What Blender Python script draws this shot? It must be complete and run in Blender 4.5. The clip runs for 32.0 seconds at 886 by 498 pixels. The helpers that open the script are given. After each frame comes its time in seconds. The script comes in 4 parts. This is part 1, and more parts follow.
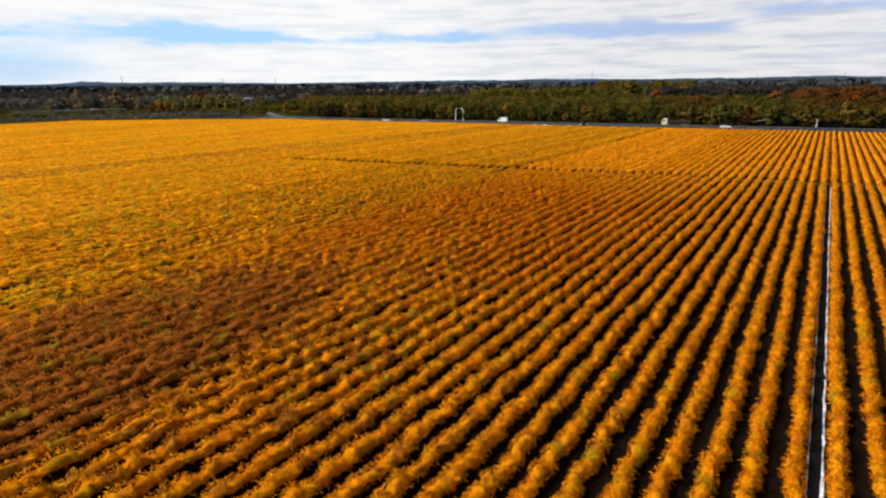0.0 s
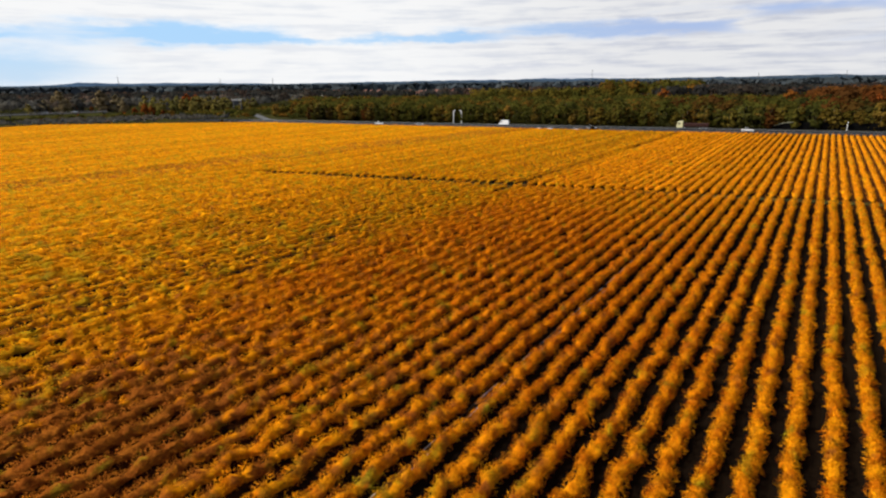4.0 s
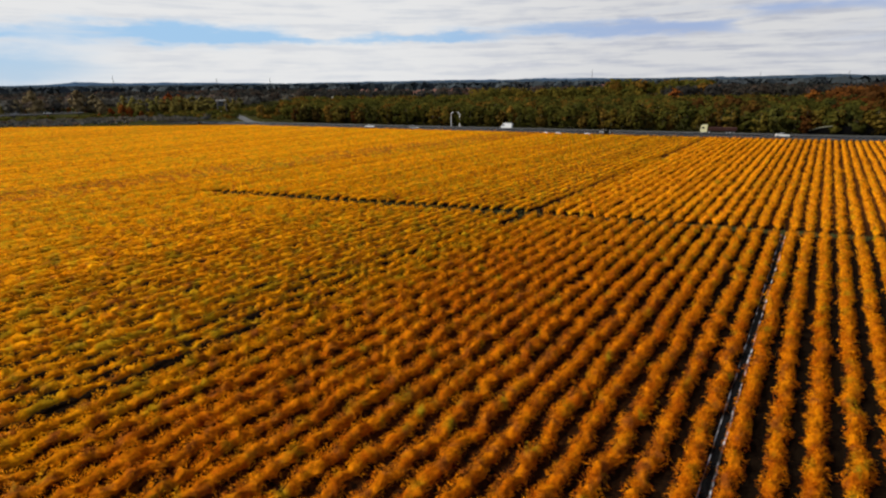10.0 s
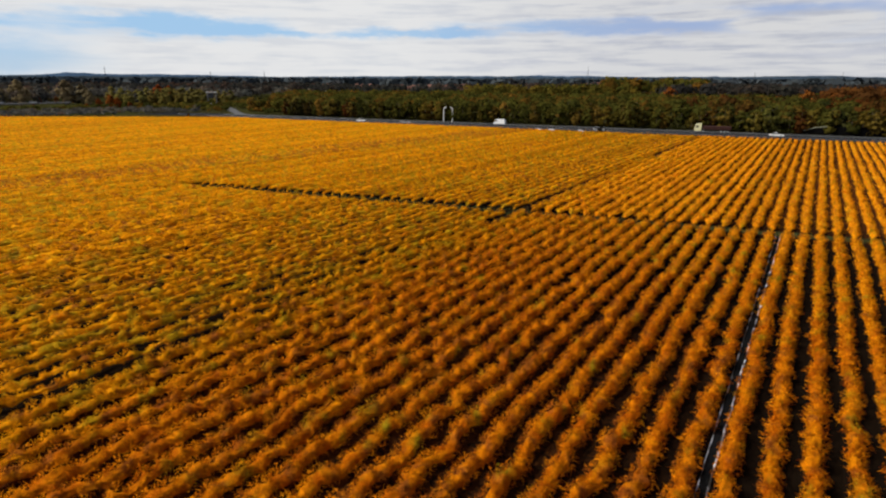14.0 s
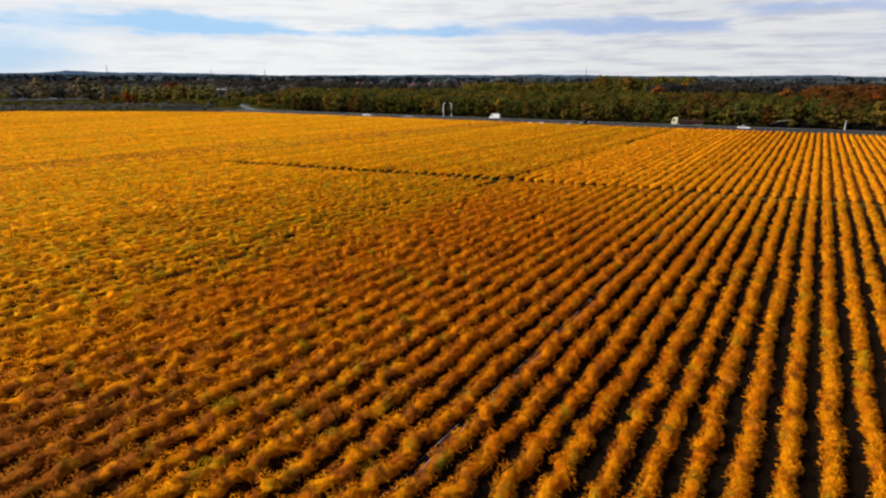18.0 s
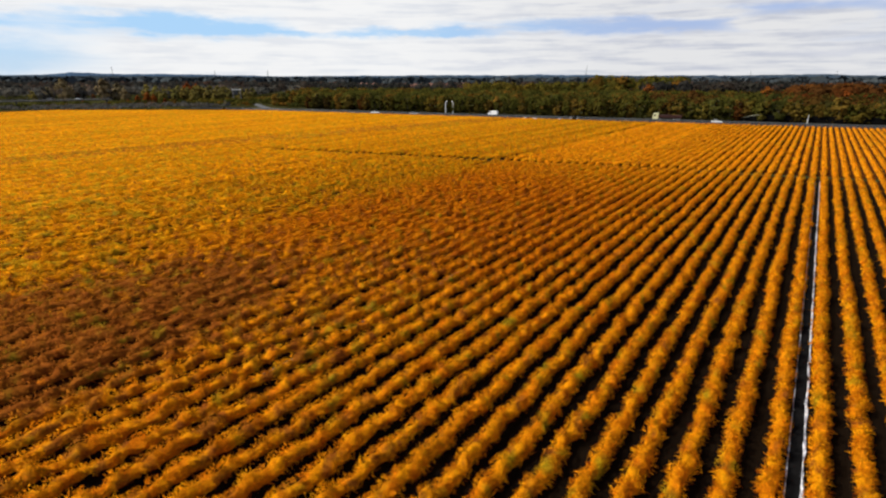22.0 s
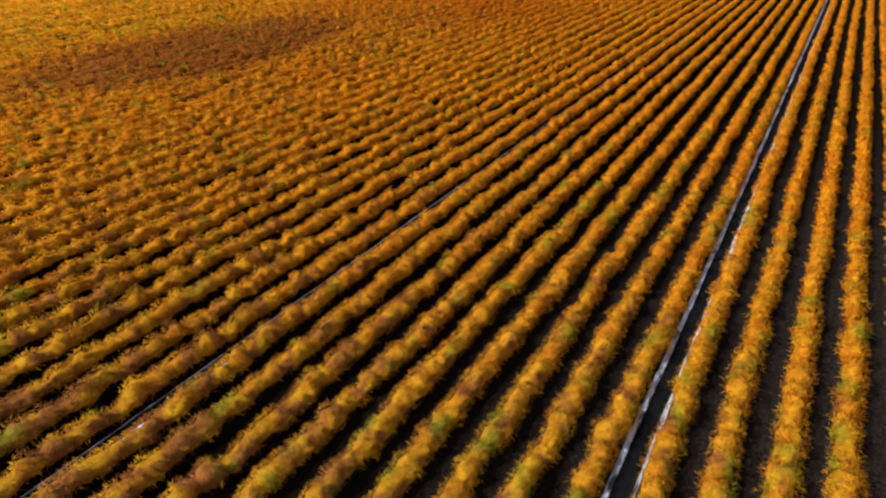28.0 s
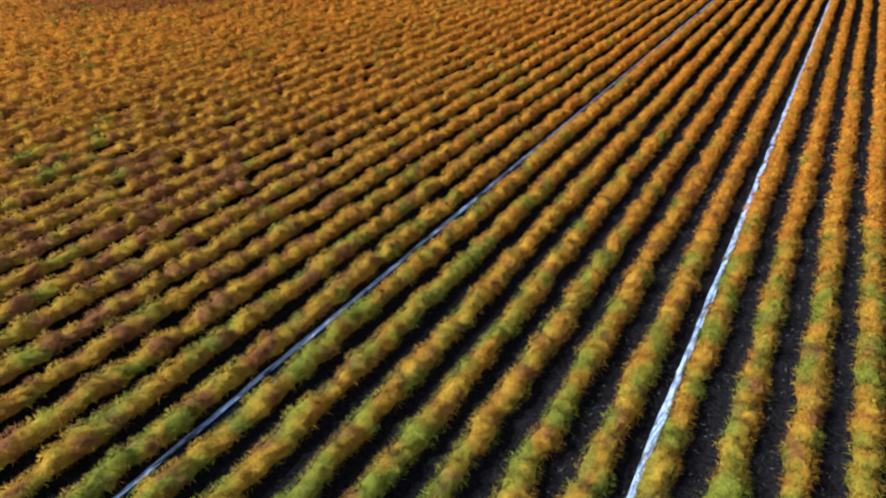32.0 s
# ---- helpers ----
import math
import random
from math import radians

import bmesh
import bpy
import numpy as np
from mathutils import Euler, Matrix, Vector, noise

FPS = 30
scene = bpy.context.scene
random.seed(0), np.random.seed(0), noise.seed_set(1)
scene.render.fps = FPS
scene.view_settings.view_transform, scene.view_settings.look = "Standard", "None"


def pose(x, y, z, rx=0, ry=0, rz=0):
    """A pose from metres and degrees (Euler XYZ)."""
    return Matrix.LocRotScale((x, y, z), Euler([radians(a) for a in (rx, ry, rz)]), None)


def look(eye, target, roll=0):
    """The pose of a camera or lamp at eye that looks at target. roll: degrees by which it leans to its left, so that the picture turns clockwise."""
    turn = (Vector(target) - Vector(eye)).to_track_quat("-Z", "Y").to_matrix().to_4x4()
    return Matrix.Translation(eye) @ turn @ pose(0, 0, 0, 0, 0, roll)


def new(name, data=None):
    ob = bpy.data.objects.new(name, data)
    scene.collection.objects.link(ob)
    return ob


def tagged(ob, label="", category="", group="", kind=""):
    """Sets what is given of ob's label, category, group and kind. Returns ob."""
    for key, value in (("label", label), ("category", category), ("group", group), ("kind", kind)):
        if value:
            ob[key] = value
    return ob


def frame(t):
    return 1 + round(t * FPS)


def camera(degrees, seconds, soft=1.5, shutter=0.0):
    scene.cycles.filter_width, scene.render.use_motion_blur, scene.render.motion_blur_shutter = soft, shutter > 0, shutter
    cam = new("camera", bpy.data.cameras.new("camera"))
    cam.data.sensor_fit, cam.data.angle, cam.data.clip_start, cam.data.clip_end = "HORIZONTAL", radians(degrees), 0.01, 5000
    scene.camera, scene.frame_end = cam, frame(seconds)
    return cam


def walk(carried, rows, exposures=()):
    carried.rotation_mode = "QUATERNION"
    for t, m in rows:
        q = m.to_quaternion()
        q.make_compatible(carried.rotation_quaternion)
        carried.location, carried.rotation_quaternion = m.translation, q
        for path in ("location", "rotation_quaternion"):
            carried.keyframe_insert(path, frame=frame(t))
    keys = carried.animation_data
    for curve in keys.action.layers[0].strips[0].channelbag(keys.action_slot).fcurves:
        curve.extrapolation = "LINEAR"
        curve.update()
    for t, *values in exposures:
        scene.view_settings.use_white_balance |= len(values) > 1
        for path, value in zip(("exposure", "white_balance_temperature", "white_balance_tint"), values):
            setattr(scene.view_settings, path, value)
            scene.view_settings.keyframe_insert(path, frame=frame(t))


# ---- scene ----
cam = camera(81.3, 32.0, soft=2.25)
# seconds, x, y, z, and the turns about x, y and z in degrees
ROWS = [
    (0.0, 0.22, -0.00, 20.54, 72.23, 0.54, 35.73),
    (0.5, -1.14, 2.22, 20.55, 72.19, 0.59, 35.70),
    (1.0, -2.50, 4.44, 20.59, 72.22, 0.64, 35.70),
    (1.5, -3.82, 6.69, 20.64, 72.25, 0.67, 35.70),
    (2.0, -5.17, 8.93, 20.68, 72.25, 0.69, 35.70),
    (2.5, -6.59, 11.13, 20.73, 72.24, 0.71, 35.70),
    (3.0, -8.03, 13.35, 20.78, 72.22, 0.72, 35.69),
    (3.5, -9.39, 15.52, 20.81, 72.21, 0.73, 35.68),
    (5.5, -14.65, 22.71, 20.44, 72.26, 0.67, 35.59),
    (6.0, -15.87, 24.50, 20.39, 72.25, 0.69, 35.59),
    (6.5, -17.02, 26.30, 20.35, 72.27, 0.71, 35.61),
    (7.0, -18.13, 28.13, 20.33, 72.28, 0.74, 35.62),
    (7.5, -19.19, 29.97, 20.32, 72.28, 0.77, 35.62),
    (8.0, -20.26, 31.83, 20.33, 72.27, 0.78, 35.61),
    (8.5, -21.34, 33.72, 20.36, 72.27, 0.78, 35.61),
    (9.0, -22.40, 35.64, 20.40, 72.26, 0.77, 35.60),
    (9.5, -23.52, 37.52, 20.46, 72.23, 0.74, 35.60),
    (10.0, -24.72, 39.40, 20.51, 72.19, 0.70, 35.59),
    (10.5, -25.83, 41.32, 20.56, 72.16, 0.66, 35.57),
    (11.0, -26.94, 43.23, 20.61, 72.13, 0.62, 35.54),
    (11.4, -27.84, 44.78, 20.65, 72.13, 0.58, 35.51),
    (11.7, -30.01, 49.75, 20.39, 72.01, 0.05, 35.20),
    (12.0, -29.27, 48.60, 20.30, 71.98, 0.03, 35.20),
    (12.5, -28.37, 47.16, 20.19, 71.90, -0.01, 35.20),
    (13.0, -27.44, 45.68, 20.07, 71.85, -0.05, 35.19),
    (13.5, -26.33, 44.13, 19.96, 71.81, -0.09, 35.17),
    (14.0, -25.16, 42.50, 19.86, 71.78, -0.13, 35.15),
    (14.5, -23.92, 40.80, 19.77, 71.76, -0.17, 35.13),
    (16.5, -17.82, 32.16, 19.46, 71.63, -0.22, 35.13),
    (17.0, -16.22, 29.72, 19.41, 71.64, -0.23, 35.12),
    (17.5, -14.56, 27.21, 19.36, 71.66, -0.23, 35.09),
    (18.0, -12.94, 24.69, 19.29, 71.67, -0.22, 35.06),
    (18.5, -11.29, 22.18, 19.18, 71.70, -0.20, 35.03),
    (19.0, -9.70, 19.69, 19.06, 71.70, -0.16, 35.02),
    (19.5, -8.07, 17.16, 18.97, 71.69, -0.13, 35.02),
    (20.0, -6.38, 14.59, 18.93, 71.69, -0.11, 35.02),
    (20.5, -4.66, 11.95, 18.94, 71.70, -0.09, 35.05),
    (21.0, -2.87, 9.33, 18.98, 71.73, -0.07, 35.10),
    (21.5, -1.08, 6.68, 19.02, 71.72, -0.04, 35.14),
    (22.0, 0.74, 3.99, 19.07, 71.71, -0.02, 35.17),
    (22.5, 2.42, 1.31, 19.10, 71.72, -0.01, 35.19),
    (23.0, 4.10, -1.33, 19.12, 71.77, -0.03, 35.18),
    (23.5, 5.78, -4.00, 19.13, 71.79, -0.05, 35.17),
    (24.0, 7.47, -6.63, 19.13, 71.80, -0.06, 35.17),
    (24.5, 9.08, -9.26, 19.10, 71.83, -0.08, 35.17),
    (26.5, 15.30, -19.39, 18.01, 64.40, -0.19, 34.16),
    (27.0, 16.90, -21.64, 17.84, 61.18, -0.10, 34.28),
    (27.5, 18.53, -23.76, 17.69, 58.21, -0.04, 34.43),
    (28.0, 20.34, -25.94, 17.46, 55.13, -0.02, 34.57),
    (28.5, 22.07, -28.00, 17.18, 52.11, -0.04, 34.68),
    (29.0, 23.84, -29.81, 16.99, 51.67, -0.05, 34.74),
    (29.5, 25.58, -31.41, 16.88, 51.83, -0.05, 34.75),
    (30.0, 27.21, -32.89, 16.82, 51.97, -0.04, 34.72),
    (30.5, 28.79, -34.22, 16.77, 52.08, -0.06, 34.66),
    (31.0, 30.26, -35.43, 16.72, 52.17, -0.11, 34.61),
    (31.5, 31.62, -36.49, 16.67, 52.25, -0.16, 34.55),
    (32.0, 32.72, -37.39, 16.61, 52.39, -0.19, 34.50),
]
walk(cam, [(t, pose(x, y, z, rx, ry, rz)) for t, x, y, z, rx, ry, rz in ROWS],
     exposures=[(0.0, 0.66, 6500, 10), (4.0, 0.62, 6500, 10), (7.0, 0.52, 6500, 10), (10.0, 0.38, 6500, 10), (13.0, 0.34, 6500, 10), (14.5, 0.38, 6500, 10), (18.0, 0.55, 6500, 10), (24.0, 0.58, 6500, 10), (27.2, 0.62, 6400, 10), (28.0, 0.64, 5750, 10), (28.7, 0.65, 5050, 10), (30.0, 0.68, 4450, 10), (32.0, 0.70, 4300, 10)])

# ---------------------------------------------------------------- sky and sun
SUN_FROM = Vector((-0.56, -0.44, 0.70)).normalized()
SUN_ELEVATION = math.asin(SUN_FROM.z)
SUN_ROTATION = math.atan2(SUN_FROM.x, SUN_FROM.y)

sun = new("sun", bpy.data.lights.new("sun", "SUN"))
sun.data.energy, sun.data.angle, sun.data.color = 4.55, radians(6.0), (1.0, 0.93, 0.80)
sun.matrix_world = look(SUN_FROM * 100, (0, 0, 0))


class Nodes:
    """A small hand for building node trees."""

    def __init__(self, tree):
        self.tree = tree
        tree.nodes.clear()

    def add(self, kind, **values):
        node = self.tree.nodes.new(kind)
        for key, value in values.items():
            setattr(node, key, value)
        return node

    def link(self, a, b):
        self.tree.links.new(a, b)

    def put(self, socket, value):
        if isinstance(value, bpy.types.NodeSocket):
            self.link(value, socket)
        else:
            socket.default_value = value

    def math(self, op, a, b=0.0, clamp=False):
        node = self.add("ShaderNodeMath", operation=op, use_clamp=clamp)
        self.put(node.inputs[0], a), self.put(node.inputs[1], b)
        return node.outputs[0]

    def mix(self, factor, a, b, blend="MIX"):
        node = self.add("ShaderNodeMix", data_type="RGBA", blend_type=blend)
        self.put(node.inputs[0], factor)
        for socket, value in ((node.inputs[6], a), (node.inputs[7], b)):
            self.put(socket, (*value, 1) if isinstance(value, tuple) and len(value) == 3 else value)
        return node.outputs[2]

    def noise(self, vector, scale, detail=3.0, rough=0.55):
        node = self.add("ShaderNodeTexNoise")
        self.put(node.inputs["Vector"], vector)
        node.inputs["Scale"].default_value, node.inputs["Detail"].default_value = scale, detail
        node.inputs["Roughness"].default_value = rough
        return node.outputs["Fac"]

    def ramp(self, value, low, high, to_low=0.0, to_high=1.0):
        node = self.add("ShaderNodeMapRange", interpolation_type="SMOOTHSTEP")
        for socket, v in zip(node.inputs[:5], (value, low, high, to_low, to_high)):
            self.put(socket, v)
        return node.outputs[0]

    def scaled(self, vector, scale):
        node = self.add("ShaderNodeMapping")
        self.put(node.inputs["Vector"], vector)
        node.inputs["Scale"].default_value = scale
        return node.outputs[0]

    def position(self):
        return self.add("ShaderNodeNewGeometry").outputs["Position"]

    def island(self):
        return self.add("ShaderNodeNewGeometry").outputs["Random Per Island"]


def build_sky():
    world = bpy.data.worlds.new("sky")
    scene.world = world
    world.use_nodes = True
    n = Nodes(world.node_tree)
    sky = n.add("ShaderNodeTexSky", sky_type="NISHITA", sun_disc=False, sun_elevation=SUN_ELEVATION,
                sun_rotation=SUN_ROTATION, air_density=1.0, dust_density=0.6, ozone_density=1.5)
    way = n.add("ShaderNodeTexCoord").outputs["Generated"]
    split = n.add("ShaderNodeSeparateXYZ")
    n.link(way, split.inputs[0])
    azimuth = n.math("MULTIPLY", n.math("ARCTAN2", split.outputs[0], split.outputs[1]), 57.2958)
    rise = n.math("MULTIPLY", n.math("ARCSINE", split.outputs[2]), 57.2958)
    # cloud streaks, drawn out along the horizon
    flat = n.add("ShaderNodeCombineXYZ")
    n.link(n.math("MULTIPLY", azimuth, 0.06), flat.inputs[0])
    n.link(n.math("MULTIPLY", rise, 0.60), flat.inputs[1])
    big = n.noise(flat.outputs[0], 1.0, 5.0, 0.55)
    fine = n.noise(n.scaled(flat.outputs[0], (2.0, 2.6, 1.0)), 1.0, 6.0, 0.55)
    puff = n.add("ShaderNodeCombineXYZ")
    n.link(n.math("MULTIPLY", azimuth, 0.22), puff.inputs[0])
    n.link(n.math("MULTIPLY", rise, 0.75), puff.inputs[1])
    puffs = n.noise(puff.outputs[0], 1.0, 6.0, 0.6)
    # ragged edges for the gaps in the cloud
    az_in = n.math("ADD", azimuth, n.math("MULTIPLY", n.math("SUBTRACT", fine, 0.5), 9.0))
    el_in = n.math("ADD", rise, n.math("MULTIPLY", n.math("SUBTRACT", puffs, 0.5), 2.2))

    az_puff = n.math("ADD", azimuth, n.math("MULTIPLY", n.math("SUBTRACT", puffs, 0.5), 5.0))
    el_puff = n.math("ADD", rise, n.math("MULTIPLY", n.math("SUBTRACT", fine, 0.5), 0.9))

    def spot(az, el, wide, high, deep, across=az_in, up=el_in):
        u = n.math("DIVIDE", n.math("SUBTRACT", across, az), wide)
        v = n.math("DIVIDE", n.math("SUBTRACT", up, el), high)
        r = n.math("ADD", n.math("MULTIPLY", u, u), n.math("MULTIPLY", v, v))
        return n.math("MULTIPLY", n.math("POWER", 2.718, n.math("MULTIPLY", r, -1.0)), deep)

    def spots(*rows, **where):
        total = 0.0
        for row in rows:
            total = n.math("ADD", total, spot(*row, **where))
        return total

    clear = spots((-61.0, 4.7, 8.5, 1.0, 1.25), (-52.0, 4.3, 6.0, 0.45, 0.6), (-39.5, 4.45, 7.0, 0.50, 0.8), (-33.0, 4.4, 3.5, 0.55, 0.6), (-74.0, 4.4, 3.0, 0.55, 0.6),
                  (-76.0, 1.7, 8.5, 1.6, 1.1), (-24.0, 5.1, 7.0, 0.8, 0.75), (-13.0, 4.8, 7.5, 0.75, 0.85), (-1.0, 5.4, 9.0, 1.1, 0.85), (2.5, 3.2, 4.0, 0.5, 0.35))
    clear = n.math("SUBTRACT", clear, spots((-23.3, 6.5, 2.4, 0.55, 0.9), (-10.5, 5.6, 3.6, 0.40, 0.9), (-5.0, 4.75, 2.8, 0.50, 1.2), (0.0, 5.0, 2.2, 0.50, 1.1), (-47.2, 4.55, 0.9, 0.25, 1.0), across=az_puff, up=el_puff))
    clear = n.math("ADD", clear, n.math("MULTIPLY", n.math("SUBTRACT", big, 0.5), 0.4))
    clear = n.math("ADD", clear, n.math("MULTIPLY", n.math("SUBTRACT", fine, 0.5), 0.7))
    cover = n.ramp(clear, 0.98, 0.04)
    east = n.ramp(azimuth, -45.0, -12.0)
    shade = n.ramp(n.math("ADD", n.math("MULTIPLY", fine, 0.7), n.math("MULTIPLY", puffs, 0.3)), 0.36, 0.56)
    cloud = n.mix(shade, n.mix(east, (8.2, 8.5, 9.0), (5.9, 6.2, 7.1)), n.mix(east, (9.7, 9.75, 9.8), (8.3, 8.35, 8.5)))
    # thin grey flecks below the open patches
    flecks = spots((-18.4, 3.55, 1.8, 0.14, 0.8), (-12.9, 3.0, 1.2, 0.16, 0.7), (-18.8, 2.6, 1.5, 0.13, 0.6), (1.3, 2.2, 3.0, 0.30, 0.7), (-28.9, 1.6, 7.0, 0.22, 0.55), (-3.0, 2.0, 4.0, 0.16, 0.5))
    cloud = n.mix(n.math("MULTIPLY", flecks, 0.55, True), cloud, (5.6, 6.0, 7.4))
    tone = n.mix(east, n.mix(n.ramp(rise, 1.0, 4.5), (5.8, 7.8, 10.0), (4.5, 7.3, 10.6)), (4.4, 5.6, 8.6))
    blue = n.mix(0.9, sky.outputs[0], tone)
    # the cloud thins out overhead, where the sky is open
    open_sky = n.ramp(rise, 9.0, 30.0)
    both = n.mix(n.math("MULTIPLY", cover, n.math("SUBTRACT", 1.0, n.math("MULTIPLY", open_sky, 0.72))), n.mix(open_sky, blue, sky.outputs[0]), cloud)
    back = n.add("ShaderNodeBackground")
    n.link(both, back.inputs["Color"])
    back.inputs["Strength"].default_value = 0.063
    n.link(back.outputs[0], n.add("ShaderNodeOutputWorld").inputs["Surface"])


build_sky()

# ---------------------------------------------------------------- materials


def material(name, build, rough=0.8, metal=0.0, through_light=0.0, specular=0.3):
    """build(n) returns a colour, and may return a height for the bump as (colour, height, strength)."""
    mat = bpy.data.materials.new(name)
    mat.use_nodes = True
    n = Nodes(mat.node_tree)
    made = build(n)
    colour, height, strength = made if isinstance(made, tuple) and len(made) == 3 and not isinstance(made[0], float) else (made, None, 0)
    shader = n.add("ShaderNodeBsdfPrincipled")
    n.put(shader.inputs["Base Color"], (*colour, 1) if isinstance(colour, tuple) else colour)
    n.put(shader.inputs["Roughness"], rough)
    n.put(shader.inputs["Metallic"], metal)
    shader.inputs["Specular IOR Level"].default_value = specular
    surface = shader.outputs[0]
    if height is not None:
        bump = n.add("ShaderNodeBump")
        bump.inputs["Strength"].default_value, bump.inputs["Distance"].default_value = strength, 0.1
        n.link(height, bump.inputs["Height"])
        n.link(bump.outputs[0], shader.inputs["Normal"])
    if through_light:
        leaf = n.add("ShaderNodeBsdfTranslucent")
        n.put(leaf.inputs["Color"], colour)
        blend = n.add("ShaderNodeMixShader")
        blend.inputs[0].default_value = through_light
        n.link(surface, blend.inputs[1]), n.link(leaf.outputs[0], blend.inputs[2])
        surface = blend.outputs[0]
    n.link(surface, n.add("ShaderNodeOutputMaterial").inputs["Surface"])
    return mat


def fern_colour(n):
    """Autumn asparagus fern: gold and orange, with green plants and withered maroon ones, in drifts over the field."""
    p = n.position()
    xyz = n.add("ShaderNodeSeparateXYZ")
    n.link(p, xyz.inputs[0])
    x, y = xyz.outputs[0], xyz.outputs[1]
    plan = n.scaled(p, (1, 1, 0))
    drift = n.noise(plan, 0.045, 3.0)
    plant = n.noise(n.scaled(p, (1, 0.75, 0)), 1.15, 2.5)
    other = n.noise(n.scaled(p, (0.85, 0.62, 0.2)), 1.35, 2.5)
    green_plant = n.noise(n.scaled(p, (0.9, 0.62, 0)), 0.85, 2.0)
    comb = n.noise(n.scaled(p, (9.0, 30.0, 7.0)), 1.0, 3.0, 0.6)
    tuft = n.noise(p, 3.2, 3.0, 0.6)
    each = n.island()

    def zone(value, a, b, c, d):
        return n.math("MULTIPLY", n.ramp(value, a, b), n.ramp(value, d, c))

    edge = n.math("ADD", x, n.math("MULTIPLY", n.math("SUBTRACT", other, 0.5), 14.0))
    block_rows = n.ramp(edge, -61.0, -53.0)
    # the middle of the block has turned a deep orange, the ends and the western stand are golden
    deep = n.math("MULTIPLY", n.math("MULTIPLY", block_rows, zone(y, 24.0, 58.0, 84.0, 126.0)), n.ramp(x, 0.0, -26.0, 0.15, 1.0))
    deep = n.math("MULTIPLY", deep, n.ramp(drift, 0.25, 0.6, 0.6, 1.0))
    gold = n.mix(n.ramp(plant, 0.30, 0.70), (0.67, 0.196, 0.004), (0.88, 0.382, 0.005))
    gold = n.mix(n.math("SUBTRACT", 1.0, block_rows), gold, n.mix(n.ramp(plant, 0.30, 0.70), (0.63, 0.204, 0.002), (0.80, 0.350, 0.003)))
    gold = n.mix(n.math("MULTIPLY", deep, 0.78), gold, n.mix(n.ramp(plant, 0.34, 0.66), (0.47, 0.097, 0.002), (0.76, 0.236, 0.003)))
    # towards the south-east the stand is still greener and paler
    south = n.ramp(n.math("ADD", y, n.math("MULTIPLY", drift, 30.0)), 34.0, -22.0)
    east = n.ramp(x, -36.0, 12.0)
    fresh = n.math("MULTIPLY", south, east)
    gold = n.mix(n.math("MULTIPLY", fresh, 0.8), gold, n.mix(n.ramp(plant, 0.3, 0.7), (0.47, 0.240, 0.017), (0.62, 0.410, 0.021)))
    # withered drifts along the western edge of the block, and a band in the western stand
    west = n.math("MULTIPLY", n.ramp(x, -6.0, -44.0), block_rows)

    def patch(cx, cy, wide, long, share):
        u = n.math("DIVIDE", n.math("SUBTRACT", edge, cx), wide)
        v = n.math("DIVIDE", n.math("SUBTRACT", y, cy), long)
        r = n.math("ADD", n.math("MULTIPLY", u, u), n.math("MULTIPLY", v, v))
        return n.math("MULTIPLY", n.ramp(r, 1.5, 0.2), share)

    heart = n.math("ADD", patch(-45.0, 13.0, 11.5, 23.0, 0.36), patch(-33.0, 26.0, 15.0, 26.0, 0.10))
    dry = n.math("ADD", n.math("MULTIPLY", n.math("MULTIPLY", west, n.ramp(y, 150.0, 60.0)), 0.07), heart)
    band = n.math("SUBTRACT", x, n.math("MULTIPLY", y, 0.16))
    band = zone(n.math("ADD", band, n.math("MULTIPLY", drift, 14.0)), -164.0, -158.0, -150.0, -142.0)
    dry = n.math("ADD", dry, n.math("MULTIPLY", band, 0.18))
    dry = n.math("ADD", dry, n.math("MULTIPLY", fresh, n.ramp(x, 26.0, 2.0, 0.06, 0.24)))
    dry = n.math("ADD", dry, n.math("MULTIPLY", n.math("SUBTRACT", drift, 0.5), 0.16))
    dry = n.math("ADD", dry, n.math("MULTIPLY", n.ramp(x, -150.0, -90.0, 0.0, 0.05), n.math("SUBTRACT", 1.0, block_rows)))
    brown = n.ramp(n.math("ADD", n.math("SUBTRACT", n.math("MULTIPLY", other, 1.5), 0.25), dry), 0.58, 0.82)
    withered = n.mix(fresh, (0.285, 0.083, 0.015), (0.325, 0.116, 0.040))
    colour = n.mix(n.math("MULTIPLY", brown, 0.85), gold, withered)
    greener = n.math("MULTIPLY", fresh, n.ramp(x, 6.0, 30.0, 0.0, 0.20))
    greener = n.math("ADD", greener, n.math("MULTIPLY", n.math("SUBTRACT", 1.0, block_rows), 0.085))
    greener = n.math("ADD", greener, n.math("MULTIPLY", n.math("SUBTRACT", drift, 0.5), -0.30))
    green = n.ramp(n.math("ADD", green_plant, greener), 0.54, 0.76)
    colour = n.mix(n.math("MULTIPLY", green, n.ramp(x, -62.0, -40.0, 0.58, 0.80)), colour, n.mix(fresh, (0.27, 0.270, 0.012), (0.27, 0.305, 0.020)))
    colour = n.mix(1.0, colour, n.mix(each, (0.74, 0.70, 0.68), (1.27, 1.31, 1.22)), "MULTIPLY")
    # shade in the pits between tufts is painted in, along with the strand grain
    strand_shade = n.math("ADD", n.math("MULTIPLY", comb, 0.45), n.math("MULTIPLY", tuft, 0.55))
    strand_shade = n.ramp(strand_shade, 0.32, 0.66)
    return n.mix(0.75, colour, n.mix(strand_shade, n.mix(fresh, (0.52, 0.42, 0.36), (0.60, 0.57, 0.55)), (1.36, 1.36, 1.36)), "MULTIPLY"), strand_shade, 0.5


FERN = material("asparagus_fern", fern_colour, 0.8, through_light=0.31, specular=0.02)


